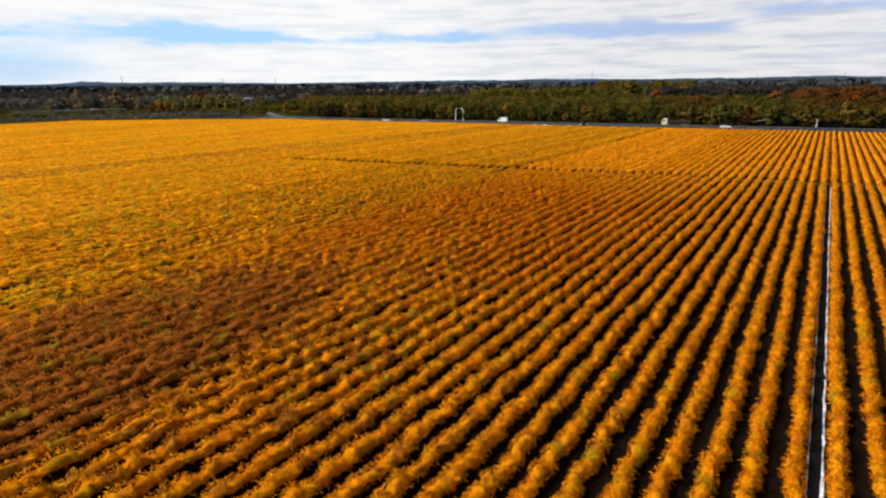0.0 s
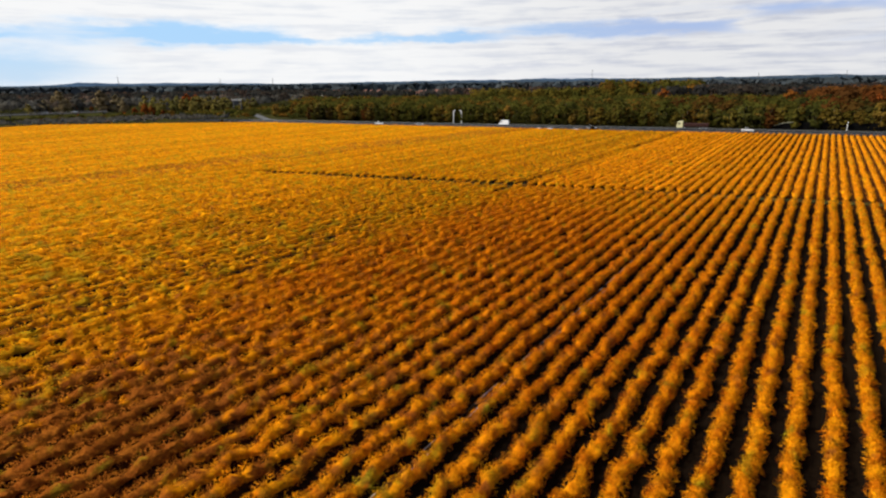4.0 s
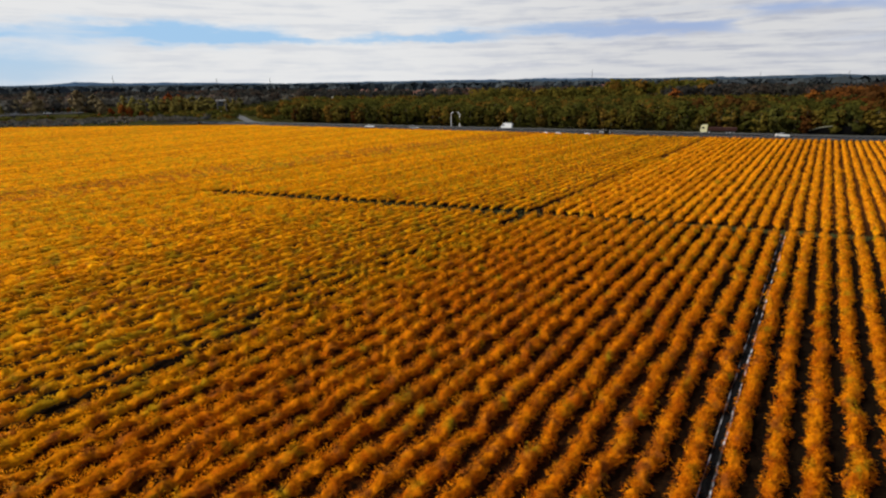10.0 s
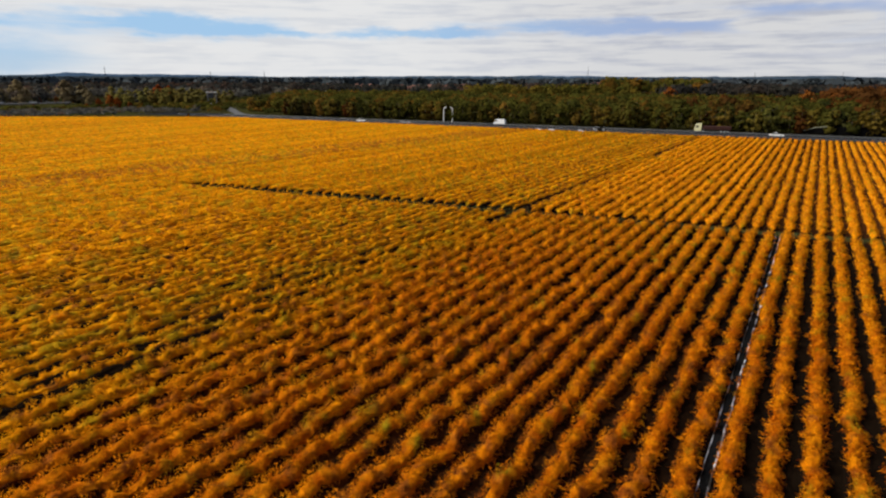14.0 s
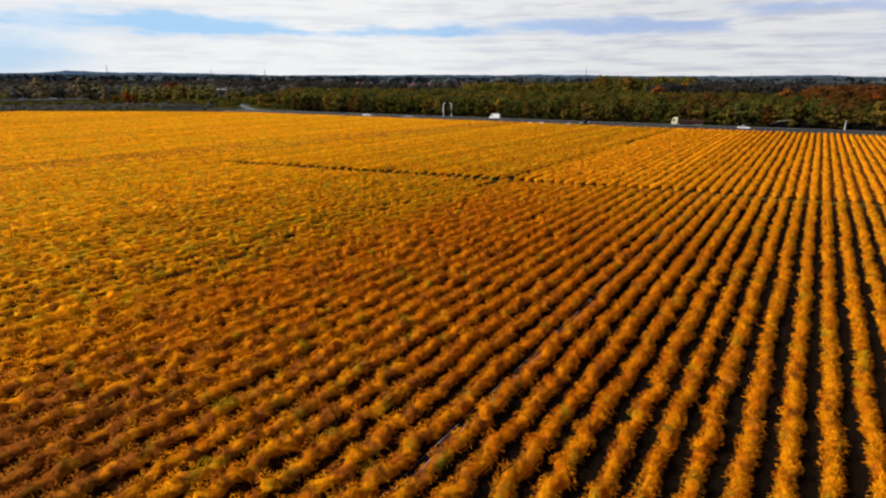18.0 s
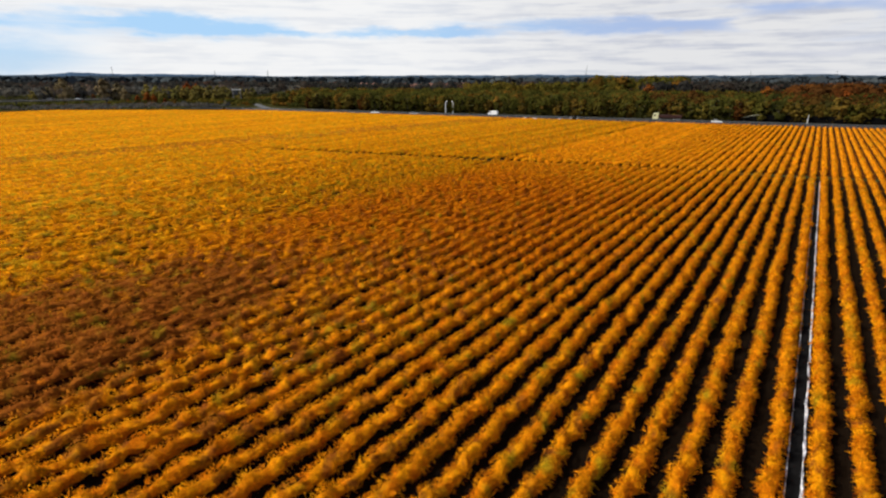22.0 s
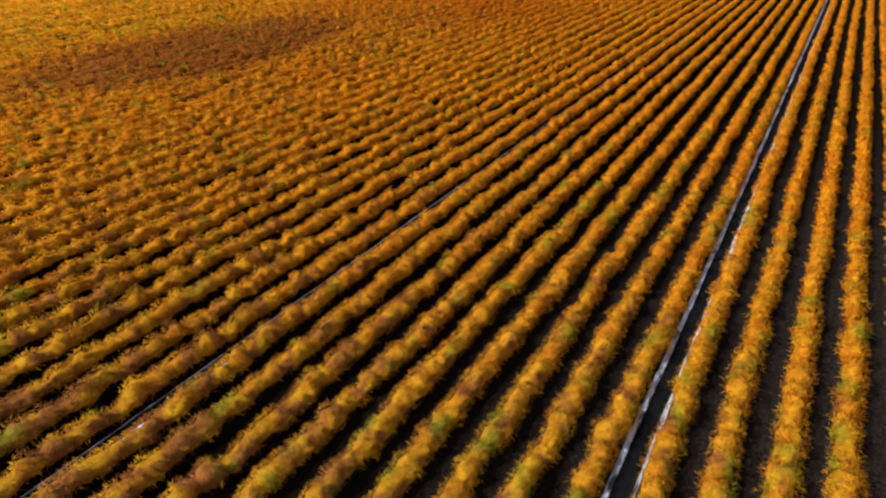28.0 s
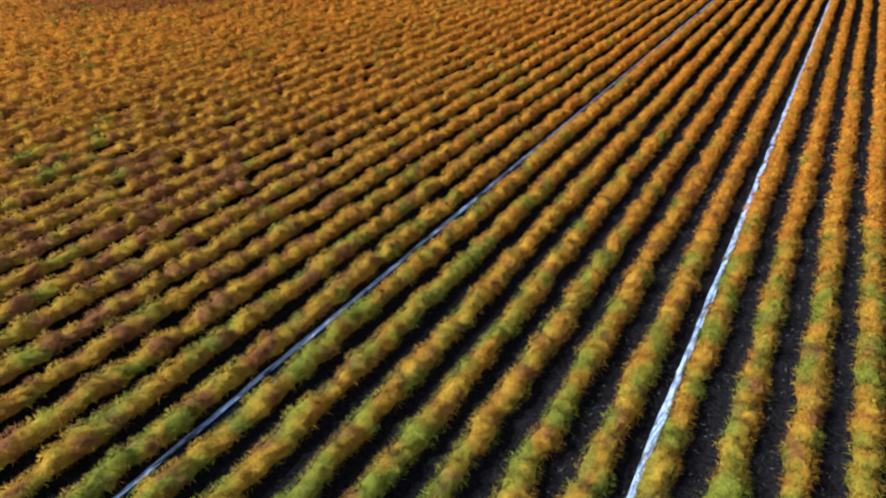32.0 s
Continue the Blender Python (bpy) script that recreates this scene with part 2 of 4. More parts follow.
def soil_colour(n):
    p = n.position()
    a = n.noise(p, 0.5, 4.0)
    b = n.noise(p, 7.0, 4.0, 0.65)
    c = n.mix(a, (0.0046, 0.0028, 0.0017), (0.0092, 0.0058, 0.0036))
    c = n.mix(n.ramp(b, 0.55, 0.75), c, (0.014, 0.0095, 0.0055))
    xyz = n.add("ShaderNodeSeparateXYZ")
    n.link(p, xyz.inputs[0])
    bare = n.math("MULTIPLY", n.ramp(xyz.outputs[0], 4.0, 26.0), n.ramp(xyz.outputs[1], 40.0, 0.0))
    c = n.mix(n.math("MULTIPLY", bare, 0.8), c, n.mix(n.ramp(b, 0.35, 0.7), (0.0085, 0.0065, 0.0055), (0.028, 0.022, 0.018)))
    # dropped and flattened ferns lie between the rows in the south-west of the block
    litter = n.math("MULTIPLY", n.ramp(xyz.outputs[0], -24.0, -46.0), n.ramp(n.noise(p, 2.4, 4.0, 0.65), 0.36, 0.58))
    litter = n.math("MULTIPLY", litter, n.math("MULTIPLY", n.ramp(xyz.outputs[0], -63.0, -56.0), n.ramp(xyz.outputs[1], 100.0, 70.0)))
    litter = n.math("MAXIMUM", litter, n.math("MULTIPLY", n.ramp(xyz.outputs[1], 112.0, 150.0), 0.85))
    c = n.mix(litter, c, n.mix(n.noise(p, 1.1, 2.0), (0.036, 0.012, 0.005), (0.085, 0.028, 0.005)))
    return c, b, 0.8


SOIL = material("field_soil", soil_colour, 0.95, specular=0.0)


def meadow_colour(n):
    p = n.position()
    a = n.noise(p, 0.02, 4.0)
    b = n.noise(p, 0.6, 4.0)
    return n.mix(b, n.mix(a, (0.022, 0.022, 0.008), (0.045, 0.038, 0.014)), (0.028, 0.030, 0.009))


MEADOW = material("rough_meadow", meadow_colour, 0.95, specular=0.0)


def asphalt_colour(n):
    p = n.position()
    a = n.noise(n.scaled(p, (0.02, 0.3, 1)), 1.0, 4.0)
    b = n.noise(p, 8.0, 4.0)
    return n.mix(n.math("MULTIPLY", b, 0.5), n.mix(a, (0.010, 0.011, 0.014), (0.017, 0.018, 0.021)), (0.013, 0.013, 0.016))


ASPHALT = material("worn_asphalt", asphalt_colour, 0.95, specular=0.02)


def leaf_material(name, colours, through_light=0.45):
    def build(n):
        """Each crown takes its own mix of the colours, with lighter and darker sprays of leaves."""
        tint = n.add("ShaderNodeAttribute", attribute_name="tint").outputs["Fac"]
        value = n.math("FRACT", n.math("ADD", tint, n.add("ShaderNodeObjectInfo").outputs["Random"]))
        node = n.add("ShaderNodeValToRGB")
        node.color_ramp.interpolation = "LINEAR"
        while len(node.color_ramp.elements) < len(colours):
            node.color_ramp.elements.new(0.5)
        for i, (element, c) in enumerate(zip(node.color_ramp.elements, colours)):
            element.position, element.color = i / (len(colours) - 1), (*c, 1)
        n.link(value, node.inputs[0])
        each = n.island()
        grain = n.noise(n.position(), 1.6, 3.0)
        shade = n.mix(n.math("ADD", n.math("MULTIPLY", each, 0.5), n.math("MULTIPLY", grain, 0.5)), (0.84, 0.84, 0.86), (1.16, 1.15, 1.12))
        return n.mix(0.8, node.outputs[0], shade, "MULTIPLY")
    return material(name, build, 0.9, through_light=through_light, specular=0.0)


LEAF_BELT = leaf_material("belt_leaves", [(0.040, 0.042, 0.010), (0.067, 0.062, 0.011), (0.051, 0.052, 0.010), (0.123, 0.084, 0.013), (0.052, 0.055, 0.011), (0.139, 0.066, 0.011)])
LEAF_RUST = leaf_material("rust_leaves", [(0.023, 0.027, 0.008), (0.076, 0.028, 0.007), (0.026, 0.026, 0.008), (0.049, 0.036, 0.008), (0.092, 0.027, 0.007), (0.023, 0.028, 0.008)])
# haze over the woods is mixed in as grey-blue; the second set is darker
LEAF_DARK_HAZED = leaf_material("hazed_dark_leaves", [(0.074, 0.076, 0.074), (0.095, 0.086, 0.071), (0.078, 0.080, 0.076), (0.124, 0.092, 0.067), (0.071, 0.078, 0.074), (0.141, 0.088, 0.063)])
LEAF_DEEP_HAZED = leaf_material("hazed_deep_wood_leaves", [(0.028, 0.030, 0.029), (0.035, 0.033, 0.027), (0.028, 0.028, 0.027), (0.049, 0.036, 0.027), (0.028, 0.030, 0.029), (0.061, 0.036, 0.026)])
LEAF_GOLD = leaf_material("gold_leaves", [(0.091, 0.087, 0.017), (0.180, 0.129, 0.022), (0.080, 0.080, 0.018), (0.193, 0.103, 0.018), (0.109, 0.097, 0.020), (0.161, 0.119, 0.025)])
LEAF_PALE = leaf_material("pale_leaves", [(0.213, 0.167, 0.090), (0.178, 0.145, 0.081), (0.236, 0.178, 0.090), (0.196, 0.149, 0.083)])
LEAF_FLAME = leaf_material("flame_leaves", [(0.265, 0.068, 0.012), (0.22, 0.054, 0.012), (0.245, 0.090, 0.016), (0.195, 0.050, 0.012)])
LEAF_EMBER = leaf_material("ember_leaves", [(0.112, 0.034, 0.008), (0.076, 0.033, 0.010), (0.132, 0.044, 0.009), (0.053, 0.037, 0.011), (0.099, 0.028, 0.008)])
LEAF_LIME = leaf_material("lime_leaves", [(0.156, 0.140, 0.037), (0.208, 0.166, 0.042), (0.130, 0.122, 0.036), (0.224, 0.156, 0.037)])
# blue-grey leaves: the haze before the far forest is painted into them
LEAF_FAR_HAZED = leaf_material("hazed_far_leaves", [(0.027, 0.036, 0.045), (0.039, 0.046, 0.051), (0.031, 0.039, 0.048), (0.045, 0.046, 0.048)], 0.0)


def plain(name, colour, rough=0.6, metal=0.0, vary=0.25, scale=3.0, gloss=0.3):
    def build(n):
        spot = n.noise(n.position(), scale, 4.0)
        low = tuple(c * (1 - vary) for c in colour)
        high = tuple(min(1.0, c * (1 + vary)) for c in colour)
        return n.mix(spot, low, high)
    return material(name, build, rough, metal, specular=gloss)


RAMP_ASPHALT = plain("pale_asphalt", (0.075, 0.077, 0.085), 0.85, vary=0.15, scale=0.5, gloss=0.1)
BARK = plain("bark", (0.09, 0.07, 0.05), 0.9)
WHITE_PAINT = plain("white_paint", (0.78, 0.78, 0.76), 0.4, vary=0.06)
GALVANISED = plain("galvanised_steel", (0.55, 0.56, 0.57), 0.45, 0.6, 0.12)
GANTRY_STEEL = plain("dull_gantry_steel", (0.20, 0.20, 0.20), 0.6, 0.2, 0.12)
RAIL_STEEL = plain("rail_steel", (0.085, 0.088, 0.092), 0.7, 0.2, 0.15)
ROAD_LINE = plain("worn_road_paint", (0.22, 0.22, 0.22), 0.7)
BRIDGE_CONCRETE = plain("weathered_concrete", (0.060, 0.060, 0.064), 0.9, vary=0.2)
CONCRETE = plain("concrete", (0.34, 0.33, 0.31), 0.85, vary=0.15)
DARK_PANEL = plain("dark_panel", (0.035, 0.04, 0.045), 0.6)
ROOF_TILE = plain("roof_tile", (0.10, 0.040, 0.028), 0.8)
PLASTER = plain("plaster", (0.55, 0.50, 0.44), 0.85, vary=0.15, scale=0.4)
RUBBER = plain("rubber", (0.02, 0.02, 0.02), 0.9)
GLASS_DARK = plain("dark_glass", (0.02, 0.025, 0.03), 0.08, vary=0.1)
PAINT_WHITE_CAR = plain("white_car_paint", (0.75, 0.76, 0.77), 0.25, vary=0.05)
PAINT_SILVER_CAR = plain("silver_car_paint", (0.45, 0.46, 0.48), 0.25, 0.5, 0.05)
BROWN_BOARDS = plain("brown_side_boards", (0.036, 0.010, 0.007), 0.7)
PAINT_CAB = plain("pale_yellow_cab_paint", (0.62, 0.60, 0.36), 0.35, vary=0.06)
RED_LIGHT = plain("red_lamp_glass", (0.35, 0.02, 0.02), 0.2)
CLEAR_LIGHT = plain("clear_lamp_glass", (0.7, 0.7, 0.68), 0.15)


def film_colour(n, soiled=0.0):
    p = n.position()
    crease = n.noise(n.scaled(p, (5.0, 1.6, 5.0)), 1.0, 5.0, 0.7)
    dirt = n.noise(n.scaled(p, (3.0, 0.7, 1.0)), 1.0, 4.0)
    # crease shade is put into the colour as bluish grey, besides the bump
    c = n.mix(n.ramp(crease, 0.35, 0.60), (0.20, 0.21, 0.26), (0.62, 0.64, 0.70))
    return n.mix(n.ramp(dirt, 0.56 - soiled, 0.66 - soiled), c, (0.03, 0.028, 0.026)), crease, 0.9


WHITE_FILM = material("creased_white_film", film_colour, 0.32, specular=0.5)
SOILED_FILM = material("soiled_grey_film", lambda n: film_colour(n, 0.14), 0.5, specular=0.2)
BLACK_FILM = material("black_film", lambda n: n.mix(n.noise(n.position(), 6.0), (0.004, 0.004, 0.004), (0.009, 0.009, 0.010)), 0.9, specular=0.0)

# ---------------------------------------------------------------- mesh helpers


def mesh_of(name, verts, faces, mat, size=3, tint=None, smooth=False, normals=None):
    """A mesh from arrays: verts (n, 3) and faces (m, size)."""
    verts, faces = np.asarray(verts, np.float32), np.asarray(faces, np.int32)
    me = bpy.data.meshes.new(name)
    me.vertices.add(len(verts))
    me.vertices.foreach_set("co", verts.ravel())
    me.loops.add(faces.size)
    me.loops.foreach_set("vertex_index", faces.ravel())
    me.polygons.add(len(faces))
    me.polygons.foreach_set("loop_start", np.arange(0, faces.size, size, dtype=np.int32))
    me.polygons.foreach_set("use_smooth", np.full(len(faces), smooth))
    if tint is not None:
        me.attributes.new("tint", "FLOAT", "POINT").data.foreach_set("value", np.asarray(tint, np.float32))
    if normals is not None:
        me.attributes.new("custom_normal", "FLOAT_VECTOR", "POINT").data.foreach_set("vector", np.asarray(normals, np.float32).ravel())
    me.update(calc_edges=True)
    me.materials.append(mat)
    return me


def part(name, source, mat, parent, label=""):
    """Links a bmesh, or a ready mesh, as one object under a thing or under a part."""
    if isinstance(source, bmesh.types.BMesh):
        me = bpy.data.meshes.new(name)
        source.to_mesh(me)
        source.free()
        me.materials.append(mat)
    else:
        me = source
    ob = new(name, me)
    ob.parent = parent
    return tagged(ob, label)


def thing(name, place, label, category, group="", kind=""):
    ob = new(name)
    ob.empty_display_size = 0.2
    ob.matrix_world = place if isinstance(place, Matrix) else Matrix.Translation(place)
    return tagged(ob, label, category, group, kind)


def box(bm, x0, y0, z0, x1, y1, z1, bevel=0.0):
    made = bmesh.ops.create_cube(bm, size=1.0)["verts"]
    bmesh.ops.scale(bm, vec=(x1 - x0, y1 - y0, z1 - z0), verts=made)
    bmesh.ops.translate(bm, vec=((x0 + x1) / 2, (y0 + y1) / 2, (z0 + z1) / 2), verts=made)
    if bevel:
        edges = {e for v in made for e in v.link_edges}
        bmesh.ops.bevel(bm, geom=list(edges), offset=bevel, segments=2, affect="EDGES", profile=0.6)
    return bm


def boxed(*args, **kw):
    return box(bmesh.new(), *args, **kw)


def rod(bm, a, b, r0, r1=None, sides=8):
    a, b = Vector(a), Vector(b)
    made = bmesh.ops.create_cone(bm, cap_ends=True, segments=sides, radius1=r0, radius2=r0 if r1 is None else r1, depth=(b - a).length)["verts"]
    turn = (b - a).to_track_quat("Z", "Y").to_matrix().to_4x4()
    bmesh.ops.transform(bm, matrix=Matrix.Translation((a + b) / 2) @ turn, verts=made)
    return bm


# ---------------------------------------------------------------- the plan
SPACING, FIRST_ROW = 1.85, 3.963
EDGE_A, EDGE_B = 265.0, 0.205          # the field's far edge: y = EDGE_A + EDGE_B * x
ROAD_NEAR, ROAD_FAR = 5.0, 26.0        # the motorway, outwards from that edge
NEAREST = ((27.0, -29.0), (10.0, -9.0), (-2.0, 8.0), (-41.0, 66.0))   # the ground that is seen from closest by


def far_edge(x):
    """Where the crop ends, with the cut-off corner in the north-west."""
    return np.minimum(EDGE_A + EDGE_B * x, 208.0 + 0.73 * (x + 280.0))


def path_y(x):
    """The middle of the narrow cross path."""
    return 131.0 + 0.29 * x


def west_edge(y):
    """The line between the row block and the western stand."""
    return -61.3 + 0.022 * (y - 90.0)


def off_nearest(x, y):
    """Distance in plan from the stretch that is seen from close by."""
    best = np.full(np.broadcast(x, y).shape, 1e9)
    for (ax, ay), (bx, by) in zip(NEAREST, NEAREST[1:]):
        dx, dy = bx - ax, by - ay
        s = np.clip(((x - ax) * dx + (y - ay) * dy) / (dx * dx + dy * dy), 0, 1)
        best = np.minimum(best, np.hypot(x - ax - s * dx, y - ay - s * dy))
    return best


def wave(rng, y, step):
    """Smooth random values, from -1 to 1, along y."""
    at = y / step
    lo = math.floor(at.min()) - 1
    table = rng.uniform(-1, 1, int(at.max()) - lo + 4)
    i = np.floor(at).astype(int)
    f = at - i
    f = f * f * (3 - 2 * f)
    return table[i - lo] * (1 - f) + table[i - lo + 1] * f


class Crop:
    """The ferns of one planted row: a core of plants that run into one another, and the feathery fronds that stand out of it."""

    def __init__(self, rng, y0, y1, x_of, broad=(0.37, 0.55), step=(0.55, 1.00), reach=(0.56, 0.90), loose=0.0, even=0.0, dense=1.0):
        self.dense = dense
        self.rng, self.x_of, self.loose = rng, x_of, loose
        self.y0, self.y1 = y0, y1
        self.grid = grid = np.arange(y0 - 1, y1 + 1, 0.1)
        at = y0 - 3 + np.cumsum(rng.uniform(*step, int((y1 - y0 + 8) / step[0])))
        many = len(at)
        tall = rng.uniform(0.82, 1.36, many) * np.where(rng.random(many) < 0.10, 0.62, 1.0)
        tall = tall + (1.12 - tall) * even
        wide = rng.uniform(*broad, many)
        half = rng.uniform(*reach, many) * (1.0 - 0.14 * loose) * (step[0] + step[1]) / 2
        aside = rng.normal(0, 0.05 + 0.17 * loose, many)
        height, width = np.full(len(grid), 0.32), np.full(len(grid), 0.16)
        slot = np.clip(np.searchsorted(at, grid), 2, many - 3)
        for k in (-2, -1, 0, 1):
            i = slot + k
            dome = np.sqrt(np.clip(1 - ((grid - at[i]) / half[i]) ** 2, 0, 1))
            height = np.maximum(height, tall[i] * (0.30 + 0.70 * dome))
            width = np.maximum(width, wide[i] * (0.35 + 0.65 * dome))
        calm = 0.65 * np.clip((grid - 85.0) / 45.0, 0.0, 1.0)
        height += (height.mean() + 0.06 - height) * calm
        width += (width.mean() + 0.03 - width) * calm
        end = np.sqrt(np.clip(np.minimum(grid - y0, y1 - grid) / 0.7, 0.0, 1.0))
        self.height = 0.1 + (height + 0.07 * wave(rng, grid, 5.0) - 0.1) * end
        self.width = (width + 0.03 * wave(rng, grid, 3.0)) * (0.15 + 0.85 * end)
        full = np.maximum(np.clip((-6.0 - x_of(grid)) / 34.0, 0, 1) * np.clip((78.0 - grid) / 44.0, 0.3, 1), np.clip((grid - 85.0) / 60.0, 0, 1))
        young = np.clip((x_of(grid) + 8.0) / 14.0, 0, 1) * np.clip((25.0 - grid) / 30.0, 0, 1)
        self.width *= 1.05 + 0.22 * full + 0.10 * loose + 0.18 * young
        self.side = np.interp(grid, at, aside) + 0.06 * wave(rng, grid, 7.0)

    def distance(self, y):
        return np.hypot(off_nearest(self.x_of(y), y), 18.0 + 9.0 * np.clip((y + 10.0) / 18.0, 0.0, 1.0))

    def form(self, y, a, share):
        """Points on the rounded section of the row, at the angles a from its crest, with the normals there."""
        w, h, s = [np.interp(y, self.grid, v) for v in (self.width, self.height, self.side)]
        low = np.minimum(0.42, h)
        x = s + w * np.sin(a) * share
        z = low + np.where(np.cos(a) > 0, h - low, 0.40) * np.cos(a) * share
        slope = np.gradient(self.height, self.grid)
        normal = np.stack([np.sin(a), -0.6 * np.interp(y, self.grid, slope) * np.maximum(np.cos(a), 0), 0.15 + np.cos(a)], -1)
        return np.stack([self.x_of(y) + x, y, np.maximum(z, 0.04)], -1), normal

    def core(self, sides):
        rng = self.rng
        ys = [self.y0]
        while ys[-1] < self.y1:
            ys.append(ys[-1] + min(max(float(self.distance(np.array(ys[-1]))) / 90.0, 0.24), 1.1))
        ys = np.array(ys)
        a = np.linspace(-1.9, 1.9, sides) + np.zeros((len(ys), 1))
        y = np.clip(ys[:, None] + rng.uniform(-0.3, 0.3, a.shape) * np.gradient(ys)[:, None], self.y0, self.y1)
        verts, normal = self.form(y, a, 0.72 + rng.uniform(-0.16 - 0.20 * self.loose, 0.10 + 0.08 * self.loose, a.shape))
        normal[..., 2] += np.clip((self.distance(y) - 29.0) / 34.0, 0, 1.8)
        normal = normal + rng.normal(0, 0.36, normal.shape) * np.clip(60.0 / self.distance(y), 0.3, 1.0)[..., None]
        normal /= np.linalg.norm(normal, axis=-1)[..., None]
        i = (np.arange(len(ys) - 1)[:, None] * sides + np.arange(sides - 1)).ravel()
        faces = np.stack([i, i + 1, i + sides + 1, i, i + sides + 1, i + sides], -1).reshape(-1, 3)
        return verts.reshape(-1, 3), faces, normal.reshape(-1, 3)

    def fronds(self, y, d):
        """One feather at each of y, broader and longer far off, where it stands for a whole tuft."""
        rng, m = self.rng, len(y)
        a = rng.uniform(-1.45, 1.60, m)
        base, normal = self.form(y, a, rng.uniform(0.70, 0.98 + 0.30 * self.loose, m))
        normal[:, 2] += np.clip((d - 29.0) / 34.0, 0, 1.8)
        normal = normal + rng.normal(0, 0.34, (m, 3)) * np.clip(60.0 / d, 0.3, 1.0)[:, None]
        normal /= np.linalg.norm(normal, axis=1)[:, None]
        way = normal * 0.62 + rng.normal(0, 0.36, (m, 3)) + np.array([0, 0, 0.20])
        way /= np.linalg.norm(way, axis=1)[:, None]
        across = np.cross(way, rng.normal(0, 1, (m, 3)))
        across /= np.linalg.norm(across, axis=1)[:, None] + 1e-6
        across *= np.where((np.cross(across, way) * normal).sum(1) < 0, -1.0, 1.0)[:, None]
        ln = (np.minimum(0.23 + 0.0022 * (d - 18.0), 0.42) * rng.uniform(0.5, 1.3, m))[:, None]
        br = (np.minimum(0.0090 + 0.0011 * (d - 18.0), 0.19) * rng.uniform(0.6, 1.3, m))[:, None]
        verts = np.stack([base - across * br, base + across * br, base + way * ln - np.array([0, 0, 0.30]) * ln], 1).reshape(-1, 3)
        return verts, np.arange(3 * m).reshape(-1, 3), np.repeat(normal, 3, 0)

    def grow(self, sides):
        """Core and fronds: dense beside the flight line and coarser far from it."""
        cuts = np.arange(self.y0 + 0.2, self.y1 - 0.2, 1.0)
        far = self.distance(cuts)
        count = np.maximum(self.dense * 430.0 * (18.0 / far) ** 1.7 * np.minimum(1.0, 42.0 / far) ** 0.75, 1.2)
        count = (count + self.rng.random(len(cuts))).astype(int)
        y = np.minimum(np.repeat(cuts, count) + self.rng.random(int(count.sum())), self.y1 - 0.1)
        d = self.distance(y)
        return self.core(sides), self.fronds(y, d)


def joined(pieces):
    verts, faces, normals, start = [], [], [], 0
    for v, f, n in pieces:
        verts.append(v), faces.append(f + start), normals.append(n)
        start += len(v)
    return np.concatenate(verts), np.concatenate(faces), np.concatenate(normals)


# ---------------------------------------------------------------- ground


def build_ground():
    # one sheet out to the horizon
    ring = [0, 60, 150, 300, 500, 800, 1300, 2200, 3400, 4900]
    turns = 72
    verts, faces = [(-60.0, 100.0, -0.06)], []
    for r in ring[1:]:
        for k in range(turns):
            a = 2 * math.pi * k / turns
            verts.append((-60 + r * math.cos(a), 100 + r * math.sin(a), -0.06))
    for k in range(turns):
        faces.append((0, 1 + k, 1 + (k + 1) % turns))
    for j in range(len(ring) - 2):
        for k in range(turns):
            a, b = 1 + j * turns + k, 1 + j * turns + (k + 1) % turns
            faces += [(a, a + turns, b + turns), (a, b + turns, b)]
    ground = new("ground", mesh_of("ground", verts, faces, MEADOW))
    tagged(ground, "rough autumn meadow and woodland ground reaching the horizon", "ground", kind="structure")

    # tilled soil with a low ridge under every row
    xs = []
    for k in range(-37, 43):
        c = FIRST_ROW + SPACING * k
        xs += [c - 0.925, c - 0.5, c - 0.22, c + 0.22, c + 0.5]
    xs = np.array([-389.0, -320.0, -240.0, -160.0, -110.0] + xs + [FIRST_ROW + SPACING * 42.5])
    t = np.linspace(0, 1, 70)
    rng = np.random.default_rng(4)
    rows = []
    for x in xs:
        end = float(far_edge(x)) + 1.6
        y = -95.0 + (end + 95.0) * t
        phase = ((x - FIRST_ROW) / SPACING + 0.5) % 1.0
        z = 0.16 if 0.3 < phase < 0.7 and x > -66 else 0.0
        rows.append(np.stack([np.full(70, x), y, z + rng.uniform(-0.02, 0.02, 70)], -1))
    verts = np.concatenate(rows)
    i = (np.arange(len(xs) - 1)[:, None] * 70 + np.arange(69)).ravel()
    faces = np.stack([i, i + 70, i + 71, i, i + 71, i + 1], -1).reshape(-1, 3)
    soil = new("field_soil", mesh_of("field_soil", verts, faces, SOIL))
    tagged(soil, "dark tilled soil ridged under the crop rows", "soil", kind="structure")


build_ground()


# ---------------------------------------------------------------- crop rows


def row_label(x):
    if x < -18.0:
        return "feathery deep orange asparagus row with withered brown plants"
    if x > 10.0:
        return "feathery gold and green asparagus row on dark bare soil"
    return "feathery golden-orange asparagus row in autumn on dark soil"


